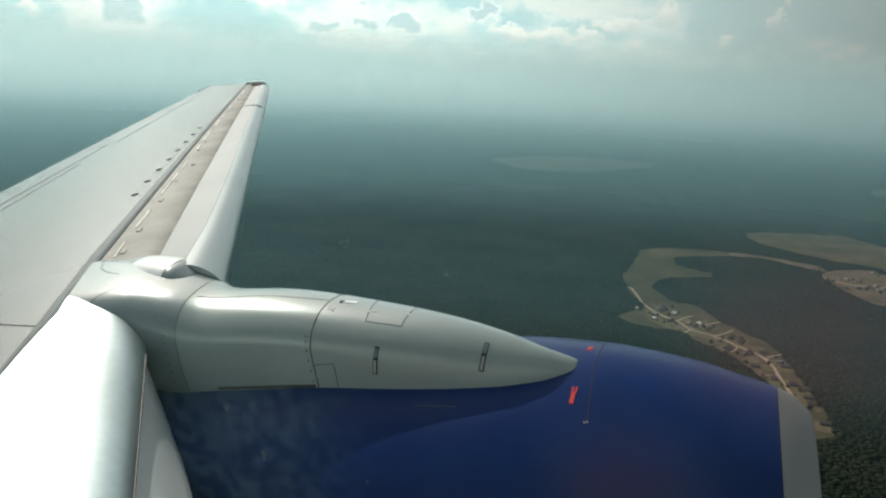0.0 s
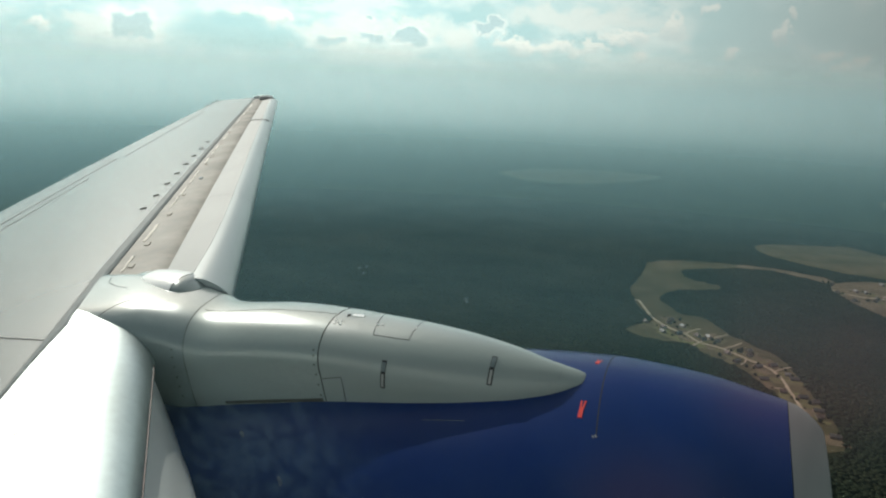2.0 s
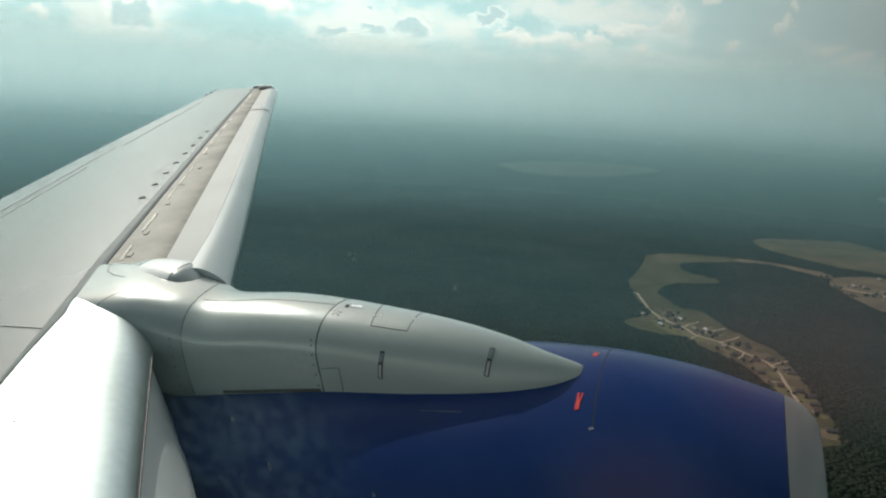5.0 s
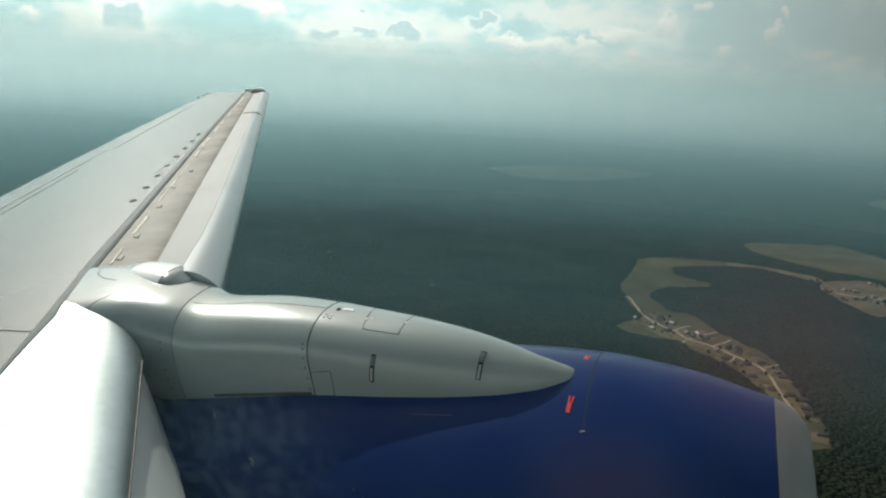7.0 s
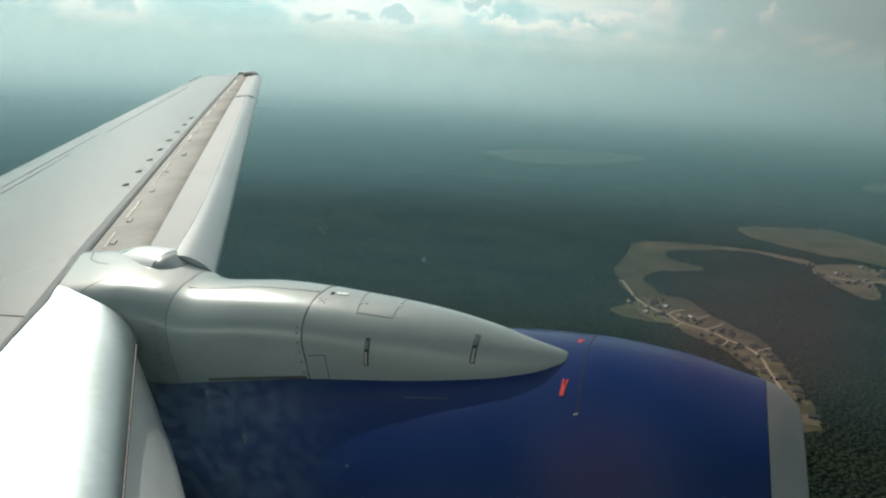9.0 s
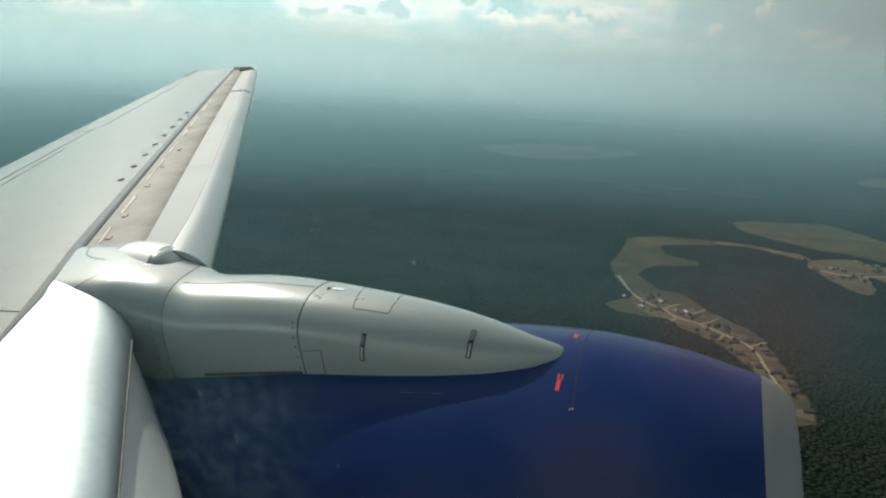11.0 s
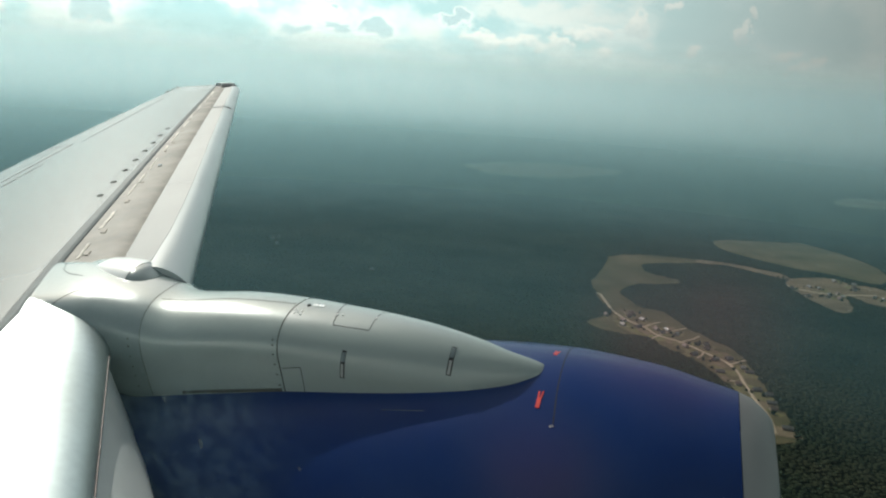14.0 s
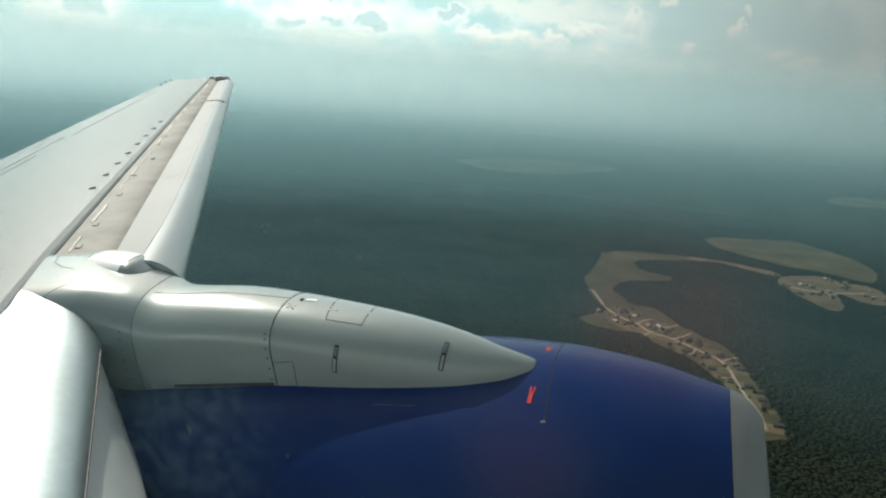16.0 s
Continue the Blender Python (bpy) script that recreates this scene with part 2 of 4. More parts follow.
ROOF_RED = material("brown_tile_roof", (0.13, 0.085, 0.065), 0.7, 0.0, 0.2, 0.4, 4, 0.1)
ROOF_PALE = material("pale_metal_roof", (0.30, 0.28, 0.25), 0.6, 0.0, 0.1, 0.4, 4, 0.1)


# ---- mesh helpers ----
def mesh_of(name, verts, faces, mat, smooth=True, mats=None, index=None):
    me = bpy.data.meshes.new(name)
    me.from_pydata([tuple(v) for v in verts], [], faces)
    for m in (mats or [mat]):
        me.materials.append(m)
    me.polygons.foreach_set("use_smooth", [smooth] * len(me.polygons))
    if index:
        me.polygons.foreach_set("material_index", index)
    me.update()
    return me


def part(name, me, parent, label="", sharp=None):
    ob = new(name, me)
    ob.parent = parent
    if label:
        ob["label"] = label
    if sharp:
        me.set_sharp_from_angle(angle=radians(sharp))
    return ob


def loft(name, rings, mat, closed=True, caps=True, smooth=True):
    """A skin through rings of equally many points."""
    k = len(rings[0])
    verts = [v for r in rings for v in r]
    faces = []
    for i in range(len(rings) - 1):
        for j in range(k if closed else k - 1):
            a, b = i * k + j, i * k + (j + 1) % k
            faces.append((a, b, b + k, a + k))
    if caps and closed:
        faces.append(tuple(reversed(range(k))))
        faces.append(tuple(range((len(rings) - 1) * k, len(rings) * k)))
    me = mesh_of(name, verts, faces, mat, smooth)
    bm = bmesh.new()
    bm.from_mesh(me)
    bmesh.ops.recalc_face_normals(bm, faces=bm.faces)
    bm.to_mesh(me)
    bm.free()
    return me


def smooth_line(pts, n=6):
    """Catmull-Rom through points of any dimension."""
    p = [np.array(q, float) for q in pts]
    p = [2 * p[0] - p[1]] + p + [2 * p[-1] - p[-2]]
    out = []
    for i in range(1, len(p) - 2):
        for s in range(n):
            t = s / n
            out.append(0.5 * (2 * p[i] + (p[i + 1] - p[i - 1]) * t + (2 * p[i - 1] - 5 * p[i] + 4 * p[i + 1] - p[i + 2]) * t * t
                              + (3 * p[i] - p[i - 1] - 3 * p[i + 1] + p[i + 2]) * t ** 3))
    return out + [p[-2]]


def ribbon(name, pts, normals, width, mat, height=0.002):
    """A thin raised strip along points that lie on a surface."""
    rings = []
    for i, q in enumerate(pts):
        a, b = Vector(pts[max(0, i - 1)]), Vector(pts[min(len(pts) - 1, i + 1)])
        t, nn = (b - a).normalized(), Vector(normals[i]).normalized()
        s = t.cross(nn).normalized() * width / 2
        q = Vector(q)
        rings.append([q - s - nn * height, q - s * 0.9 + nn * height, q + s * 0.9 + nn * height, q + s - nn * height])
    return loft(name, rings, mat, smooth=False)


# ---- airliner ----
airliner = tagged(new("airliner"), "airliner in climbing flight with grey wing and navy engine", "airplane")
airliner.matrix_world = pose(0, 0, 320, 6.87, -11.20, -1.34)

SWEEP, CHORD, DIH = math.tan(radians(31.23)), 3.83, math.tan(radians(5.88))
HINGE = 0.264


def wing_at(y, a, h=0.0):
    """A place on the wing: span station, chord fraction aft of the nominal leading edge, height in chords."""
    s = (y - 4.83) / 9.4
    c = CHORD + (1.6 - CHORD) * s
    return Vector((-9.4 * s * SWEEP - a * c, y, 9.4 * s * DIH - 0.08 * max(s, 0) ** 2 + h * c))


def upper(a):
    """Height of the upper skin aft of the spar line."""
    t = (a - HINGE) / (1 - HINGE)
    return 0.045 * t * (1 - t) * (1 - 0.3 * t)


MAIN = [(HINGE, 0)] + [(a, upper(a)) for a in (0.3, 0.38, 0.46, 0.54, 0.62, 0.70, 0.78, 0.86, 0.94)] + [(1, 0), (0.8, -0.028), (0.6, -0.055), (0.4, -0.08), (HINGE, -0.085)]
wing = part("wing", loft("wing", [[wing_at(y, a, h) for a, h in MAIN] for y in np.linspace(5.0, 14.1, 14)]
            + [[wing_at(14.1 + d * (0.22 + 1.0 * (a - HINGE)), a, h * (1 - 0.9 * d)) for a, h in MAIN] for d in (0.4, 0.8, 1.0)],
            WING_PAINT), airliner, "light grey painted wing skin", 40)
NOSE = smooth_line([(HINGE - 0.02, -0.003), (0.20, -0.004), (0.155, -0.007), (0.115, -0.013), (0.09, -0.024), (0.08, -0.05), (0.11, -0.075), (HINGE - 0.02, -0.085)], 4)
part("fixed_leading_edge", loft("fixed_leading_edge", [[wing_at(y, a, h) for a, h in NOSE] for y in np.linspace(5.05, 14.05, 12)], STAINED), wing, "beige stained fixed leading edge", 40)


def seal_edges(y):
    """Aft and forward x of the seal strip that covers the spar joint."""
    if y < 5.222:
        return float(np.interp(y, (1.5, 4.222, 5.222), (0.91, -0.636, -1.224))), float(np.interp(y, (1.5, 4.401, 4.54, 5.222), (0.769, -0.644, -0.738, -1.115)))
    return wing_at(y, HINGE)[0], wing_at(y, HINGE - 0.030)[0]


seal_rings = []
for y in (1.7, 3.0, 4.222, 4.401, 4.54, 5.222, 6.5, 8.0, 10.0, 12.0, 14.05):
    aft, fore = seal_edges(y)
    z = wing_at(y, HINGE)[2]
    seal_rings.append([Vector((x, y, z + dz)) for x, dz in ((fore, -0.010), (fore - 0.006, -0.004), (fore - 0.03, 0.005), (aft + 0.006, 0.007), (aft, 0.001), (aft, -0.02), (fore, -0.02))])
part("spar_seal", loft("spar_seal", seal_rings, SEAL, smooth=False), wing, "dark grey seal strip along the spar")


def slat_lines(y):
    """Trailing edge, crease and nose of the slat as chord fractions at a span station."""
    return 0.108, 0.014 + 0.024 * math.exp(-(y - 5.2) / 0.75) - 0.0018 * max(0.0, y - 9), -0.029 - 0.0035 * max(0.0, y - 5.3) - 0.004 * max(0.0, y - 9.5)


def slat_ring(y):
    te, cr, le = slat_lines(y)
    nose = smooth_line([(cr + (le - cr) * u, h) for u, h in ((0, -0.0085), (0.35, -0.0125), (0.65, -0.022), (0.9, -0.036), (1.0, -0.05), (0.9, -0.064), (0.6, -0.066))], 4)
    return [wing_at(y, a, h) for a, h in [(te, -0.012)] + nose + smooth_line([(0.02, -0.05), (0.045, -0.032), (0.08, -0.018)], 3)]


def panel_ring(y):
    te, cr, le = slat_lines(y)
    return [wing_at(y, a, h) for a, h in ((te - 0.001, -0.0113), (cr + 0.001, -0.0079), (cr, -0.0085), (cr + 0.003, -0.012), (te - 0.003, -0.014))]


SLATS = ((5.06, 6.990), (6.993, 9.105), (9.108, 11.30), (11.32, 13.75))
for y0, y1 in SLATS:
    part("slat", loft("slat", [slat_ring(y) for y in np.linspace(y0, y1, 6)], SLAT_PAINT), wing, "extended leading edge slat, pale grey", 40)
    part("slat_upper_panel", loft("slat_upper_panel", [panel_ring(y) for y in np.linspace(y0 + 0.001, y1 - 0.001, 4)], SLAT_SHADED, smooth=False), wing, "upper slat panel in matt grey, darkened for its duller light")

slat_joint = [wing_at(11.31 - 0.6 * (0.108 - a) * 2.3, a, h + 0.002) for a, h in ((0.107, -0.0113), (0.06, -0.0095), (0.008, -0.0079), (-0.02, -0.012), (-0.045, -0.024))]
part("slat_joint", ribbon("slat_joint", slat_joint, [(0, -DIH, 1)] * 5, 0.022, SEAM, 0.002), wing)

# tip lamp, dischargers, fasteners
TIP_OUT = smooth_line([(0.15, 0.004), (0.10, 0.003), (0.04, -0.003), (-0.02, -0.016), (-0.045, -0.03), (0.0, -0.045), (0.15, -0.055)], 3)
part("tip_lamp", loft("tip_lamp", [[wing_at(13.80 + 0.42 * d, a + 0.03 * d, h) for a, h in TIP_OUT] for d in (0, 0.35, 0.7, 1)], TIP_DARK), wing, "dark wing tip lamp cover", 50)
part("tip_cap", loft("tip_cap", [[wing_at(14.22 + 0.22 * d, a + 0.035 + 0.10 * d * d, h * (1 - 0.5 * d) + 0.006) for a, h in [(a - 0.005, h) for a, h in TIP_OUT]] for d in (0, 0.5, 0.8, 1)], TIP_WHITE), wing, "white painted wing tip cap", 50)


def oval(name, parent, at, normal, along, rx, ry, mat, height=0.006, label=""):
    n, a = Vector(normal).normalized(), Vector(along).normalized()
    b = n.cross(a)
    rings = [[Vector(at) + a * rx * k * math.cos(t) + b * ry * k * math.sin(t) + n * z for t in np.linspace(0, math.tau, 12, endpoint=False)] for k, z in ((1.0, -0.004), (1.0, height * 0.6), (0.75, height))]
    return part(name, loft(name, rings, mat), parent, label)


UP = Vector((0, -DIH, 1))
for i in range(8):
    y = 6.68 + 0.437 * i
    oval("fuel_vent_cap", wing, wing_at(y, 0.300, upper(0.300)), UP, (1, 0, 0), 0.034, 0.032, SEAM, label="small dark oval cap")
for i in range(3):
    q = wing_at(14.35 + 0.3 * i, 1.0)
    part("discharge_wick", loft("discharge_wick", [[q + Vector((x, 0.010 * math.cos(a), 0.015 + 0.010 * math.sin(a))) for a in np.linspace(0, math.tau, 6, endpoint=False)] for x in (0.02, -0.05)], WICK), wing, "short dark reddish static wick")

# inboard wing
def inboard(y):
    """Spar line x, leading edge x and height of the upper skin at an inboard station."""
    return -0.597 - 0.53 * (y - 4.222), 0.47 - 0.82 * (y - 3.70), (y - 4.83) * DIH


INB = [(0.0, 0.0), (0.2, -0.010), (0.4, -0.034), (0.58, -0.064), (0.74, -0.102), (0.87, -0.15), (0.955, -0.205), (0.995, -0.265), (0.985, -0.31), (0.93, -0.345), (0.8, -0.37), (0.0, -0.40)]
inner = part("inboard_leading_edge", loft("inboard_leading_edge", [[Vector((inboard(y)[0] + (inboard(y)[1] - inboard(y)[0]) * a, y, inboard(y)[2] + b)) for a, b in smooth_line(INB, 3)] for y in np.linspace(1.60, 4.75, 12)], BARE_METAL), airliner, "polished bare metal inboard leading edge", 50)
part("inboard_wing_skin", loft("inboard_wing_skin", [[Vector((inboard(y)[0] - 0.01 - d, y, inboard(y)[2] + z)) for d, z in ((0, 0), (0.8, 0.05), (1.8, 0.07), (3.0, 0.05), (4.3 + 0.25 * (5 - y), -0.02), (3.0, -0.2), (1.0, -0.35), (0, -0.4))] for y in np.linspace(1.60, 5.0, 8)], WING_PAINT), airliner, "grey inboard wing skin", 50)


def krueger(y):
    h, l, z = inboard(y)
    w = 0.36 * (1 - math.exp(-max(0.02, 4.5 - y)))
    return [Vector((l + x * w - 0.01, y, z + b)) for x, b in ((-0.1, -0.30), (0.2, -0.40), (0.5, -0.52), (0.8, -0.64), (1.0, -0.72), (1.0, -0.75), (0.85, -0.75), (0.4, -0.55), (-0.3, -0.36))]


part("krueger_flap", loft("krueger_flap", [krueger(y) for y in np.linspace(1.75, 4.36, 12)], FLAP_PAINT), airliner, "grey folding flap below the leading edge", 50)

# pylon fairing: x, top, half width, bottom, offset towards the cabin
PYLON = [(-0.92, 0.006, 0.37, -0.45, 0.0), (-0.62, 0.000, 0.365, -0.56, 0.0), (-0.40, -0.020, 0.355, -0.60, 0.0), (-0.16, -0.068, 0.34, -0.66, 0.0), (0.10, -0.131, 0.33, -0.70, 0.0), (0.50, -0.151, 0.315, -0.72, 0.0), (0.84, -0.189, 0.29, -0.73, 0.015), (1.15, -0.233, 0.272, -0.73, 0.04),
         (1.40, -0.270, 0.251, -0.73, 0.065), (1.64, -0.318, 0.219, -0.73, 0.09), (1.85, -0.378, 0.175, -0.70, 0.108), (2.00, -0.436, 0.123, -0.68, 0.115), (2.08, -0.477, 0.098, -0.66, 0.098), (2.135, -0.512, 0.076, -0.64, 0.076), (2.165, -0.536, 0.054, -0.62, 0.062), (2.178, -0.555, 0.028, -0.60, 0.055)]


def pylon_ring(x, top, w, bottom, off):
    u = max(0.0, min(1.0, (x - 0.5) / 1.4))
    mid = -0.36 - 0.195 * u * u * (3 - 2 * u)
    back = max(0.0, min(1.0, (0.1 - x) / 0.6))
    lean = max(0.0, min(1.0, (0.2 - x) / 0.9))
    ring = []
    for t in np.linspace(0, math.tau, 48, endpoint=False):
        c, s = math.cos(t), math.sin(t)
        n = 2.15 + 1.0 * back + 2.0 * max(0.0, min(1.0, (-0.4 - x) / 0.5)) if s > 0 else 5.0
        if c > 0 and s > 0:
            n += 3.5 * max(0.0, min(1.0, (0.05 - x) / 0.25))
        yy = w * math.copysign(abs(c) ** (2 / n), c)
        zz = math.copysign(abs(s) ** (2 / n), s)
        zz = mid + (top - mid) * zz if zz > 0 else mid + (mid - bottom) * zz
        ring.append(Vector((x - 0.6 * lean * yy, 4.83 - off + yy, zz + DIH * lean * yy)))
    return ring


def pylon_section(x):
    """The fairing's ring at any x."""
    for a, b in zip(PYLON_LINE, PYLON_LINE[1:]):
        if a[0] <= x <= b[0]:
            t = (x - a[0]) / (b[0] - a[0])
            return pylon_ring(*(p + (q - p) * t for p, q in zip(a, b)))


PYLON_LINE = smooth_line(PYLON, 5)
PYLON_SEAM = 0.862
ROOT_SEAM = -0.03
pylon = part("pylon_fairing", loft("pylon_fairing", [pylon_section(ROOT_SEAM)] + [pylon_ring(*r) for r in PYLON_LINE if ROOT_SEAM + 0.01 < r[0] < PYLON_SEAM] + [pylon_section(PYLON_SEAM)], GLOSS_PAINT), airliner, "smooth pale grey pylon fairing with pointed nose", 60)
root = part("saddle_fairing", loft("saddle_fairing", [pylon_ring(*r) for r in PYLON_LINE if r[0] < ROOT_SEAM] + [pylon_section(ROOT_SEAM - 0.003)], SADDLE), pylon, "polished grey saddle fairing over the wing root", 60)
nose_cone = part("nose_fairing", loft("nose_fairing", [pylon_section(PYLON_SEAM + 0.004)] + [pylon_ring(*r) for r in PYLON_LINE if r[0] > PYLON_SEAM + 0.01], FAIRING), pylon, "satin grey pointed nose fairing", 60)
BLISTER = [(-1.08, 0.10, -0.03), (-0.98, 0.15, 0.000), (-0.80, 0.175, 0.014), (-0.60, 0.18, 0.025), (-0.42, 0.175, 0.022), (-0.31, 0.160, 0.004), (-0.24, 0.125, -0.034), (-0.19, 0.07, -0.065)]


def blister_ring(x, w, h, lift=0.0):
    out = []
    for t in np.linspace(0, math.tau, 28, endpoint=False):
        c, s = math.cos(t), math.sin(t)
        out.append(Vector((x, 5.08 - 0.30 * (x + 0.5) + (w + lift) * math.copysign(abs(c) ** 0.8, c), -0.10 + (h + 0.10 + lift) * math.copysign(abs(s) ** 0.8, s))))
    return out


BLISTER_LINE = smooth_line(BLISTER, 4)
blister = part("slat_end_blister", loft("slat_end_blister", [blister_ring(*r) for r in BLISTER_LINE], SADDLE), pylon, "rounded grey blister beside the slat end", 60)
# white patch over the blister's top paints its sun glint
glint_rings = [blister_ring(x, w, h, 0.003)[1:13] for x, w, h in BLISTER_LINE if -0.72 < x < -0.33]
part("blister_glint", loft("blister_glint", glint_rings, GLINT_FASTENER_WHITE, closed=False), blister, "white patch painting the sun glint on the blister", 60)

# engine
AXIS_Z = -1.5
COWL = [(-1.2, 0.80), (-0.6, 0.90), (0.0, 0.955), (0.6, 0.975), (1.2, 0.989), (1.77, 0.991), (2.21, 0.953), (2.42, 0.917), (2.70, 0.850), (2.91, 0.776), (3.046, 0.727)]


def revolve(name, prof, mat, n=72, caps=False):
    return loft(name, [[Vector((x, 4.83 + r * math.cos(t), AXIS_Z + r * math.sin(t))) for t in np.linspace(0, math.tau, n, endpoint=False)] for x, r in prof], mat, caps=caps)


nacelle = part("engine_nacelle", revolve("engine_nacelle", smooth_line(COWL, 4), NAVY), airliner, "glossy navy blue engine cowling", 50)
LIP = [(3.049, 0.725), (3.10, 0.697), (3.145, 0.655), (3.18, 0.61), (3.192, 0.58), (3.165, 0.555), (3.10, 0.535), (2.9, 0.54), (2.4, 0.58), (2.0, 0.60)]
part("inlet_lip", revolve("inlet_lip", smooth_line(LIP, 4), LIP_METAL), nacelle, "bare metal inlet lip", 60)
part("fan_face", revolve("fan_face", [(2.0, 0.62), (2.02, 0.3), (2.25, 0.02)], SEAM, caps=True), nacelle, "dark fan behind the inlet")


# ---- fine details on the airliner, snapped to the skins ----
from mathutils.bvhtree import BVHTree


def skin_tree(*obs):
    verts, polys = [], []
    for ob in obs:
        k = len(verts)
        verts += [v.co.copy() for v in ob.data.vertices]
        polys += [tuple(i + k for i in p.vertices) for p in ob.data.polygons]
    return BVHTree.FromPolygons(verts, polys)


PYLON_TREE, COWL_TREE = skin_tree(pylon, nose_cone, root), skin_tree(nacelle)
WING_TREE = skin_tree(wing)


def snap_line(tree, pts, n=8):
    dense, norms = [], []
    for a, b in zip(pts, pts[1:]):
        for k in range(n):
            dense.append(Vector(a).lerp(Vector(b), k / n))
    dense.append(Vector(pts[-1]))
    out = []
    for q in dense:
        co, no, _, _ = tree.find_nearest(q)
        out.append(co)
        norms.append(no if no.dot(Vector((0, 4.83, -0.5)) - co) < 0 or tree is WING_TREE else -no)
    return out, norms


def seam(parent, tree, pts, width=0.006, mat=SEAM, name="panel_seam", n=8):
    q, no = snap_line(tree, pts, n)
    return part(name, ribbon(name, q, no, width, mat, 0.0015), parent)


for x, w in ((-0.03, 0.002), (PYLON_SEAM, 0.004)):
    ring = pylon_section(x)
    seam(pylon, PYLON_TREE, [ring[i] for i in range(7, 31)], w, n=2)
seam(pylon, PYLON_TREE, [(-0.03, 4.756, -0.115), (0.395, 4.806, -0.150), (0.792, 4.81, -0.189), (0.86, 4.81, -0.20)], 0.0022)
seam(pylon, PYLON_TREE, [(0.22, 4.52, -0.572), (0.5, 4.52, -0.566), (0.845, 4.53, -0.558)], 0.020, GRIME, "weathered_edge")
# square side panel and the upper hatch
side_panel = seam(nose_cone, PYLON_TREE, [(0.866, 4.525, -0.435), (0.985, 4.523, -0.428), (0.984, 4.524, -0.49), (0.981, 4.524, -0.565)], 0.0032)
seam(nose_cone, PYLON_TREE, [(1.077, 4.949, -0.270), (1.120, 4.752, -0.254), (1.137, 4.664, -0.275), (1.237, 4.664, -0.300), (1.337, 4.664, -0.324), (1.333, 4.763, -0.310), (1.318, 4.94, -0.32)], 0.003)


def inlay(name, parent, tree, pts, width, mat, label="", height=0.003):
    q, no = snap_line(tree, pts, 4)
    return part(name, ribbon(name, q, no, width, mat, height), parent, label)


for a, b in (((1.239, 4.561, -0.357), (1.216, 4.517, -0.481)), ((1.775, 4.657, -0.410), (1.767, 4.553, -0.479))):
    slot = inlay("drain_slot", nose_cone, PYLON_TREE, [a, b], 0.027, SEAM, "dark upright drain slot")
    va, vb = Vector(a), Vector(b)
    inlay("slot_flap", slot, PYLON_TREE, [va.lerp(vb, 0.45), va.lerp(vb, 0.95)], 0.014, PANEL_GREY, "grey flap in the slot", 0.005)
    inlay("slot_flap", slot, PYLON_TREE, [va.lerp(vb, 0.05), va.lerp(vb, 0.38)], 0.022, RUBBER, "", 0.005)
inlay("placard", nose_cone, PYLON_TREE, [(0.950, 4.815, -0.216), (1.014, 4.818, -0.230)], 0.028, STEEL, "small bright metal placard", 0.004)
inlay("placard", nose_cone, PYLON_TREE, [(0.920, 4.806, -0.210), (0.936, 4.81, -0.213)], 0.026, SEAM, "", 0.004)
for x, y, z in ((0.905, 4.726, -0.214), (0.926, 4.710, -0.221), (0.925, 4.738, -0.216), (0.885, 4.745, -0.208), (0.89, 4.715, -0.215), (1.154, 4.747, -0.263), (1.127, 4.74, -0.256), (1.338, 4.752, -0.311)):
    co, no, _, _ = PYLON_TREE.find_nearest(Vector((x, y, z)))
    oval("fastener", nose_cone, co, no if no.z > 0 else -no, (1, 0, 0), 0.007, 0.006, GLINT_FASTENER_WHITE, 0.004)
for z in (-0.53, -0.47, -0.413, -0.352, -0.295, -0.251):
    for x in (0.838, -0.055):
        co, no, _, _ = PYLON_TREE.find_nearest(Vector((x, 4.5, z)))
        oval("fastener", pylon, co, no if no.y < 0 else -no, (1, 0, 0), 0.005, 0.005, SEAM, 0.002)
oval("vent_nib", nose_cone, PYLON_TREE.find_nearest(Vector((1.77, 4.87, -0.40)))[0], (0, 0, 1), (1, 0, 0), 0.012, 0.007, SEAM, 0.006)
# patch plate on the saddle
seam(pylon, PYLON_TREE, [(-0.575, 4.52, -0.06), (-0.554, 4.583, -0.048), (-0.509, 4.656, -0.024), (-0.455, 4.714, -0.023)], 0.003)
seam(pylon, PYLON_TREE, [(-1.0, 5.12, 0.05), (-0.9, 4.98, 0.05), (-0.78, 4.91, 0.04), (-0.65, 4.88, 0.03)], 0.004)

# engine markings
def cowl_at(x, t):
    """A place on the cowling: x, degrees from the top towards the cabin."""
    for a, b in zip(COWL_LINE, COWL_LINE[1:]):
        if a[0] <= x <= b[0]:
            r = a[1] + (b[1] - a[1]) * (x - a[0]) / (b[0] - a[0])
            return Vector((x, 4.83 - r * math.sin(radians(t)), AXIS_Z + r * math.cos(radians(t))))


COWL_LINE = smooth_line(COWL, 4)
seam(nacelle, COWL_TREE, [cowl_at(2.257 + 0.0008 * t, t) for t in range(-24, 26, 4)] + [cowl_at(2.277, 25.5)], 0.005, n=2)
seam(nacelle, COWL_TREE, [cowl_at(x, -19) for x in (1.5, 1.75, 2.0, 2.23)], 0.006)
seam(nacelle, COWL_TREE, [cowl_at(x, 24.6) for x in (1.45, 1.56, 1.67)], 0.0016, RUBBER)
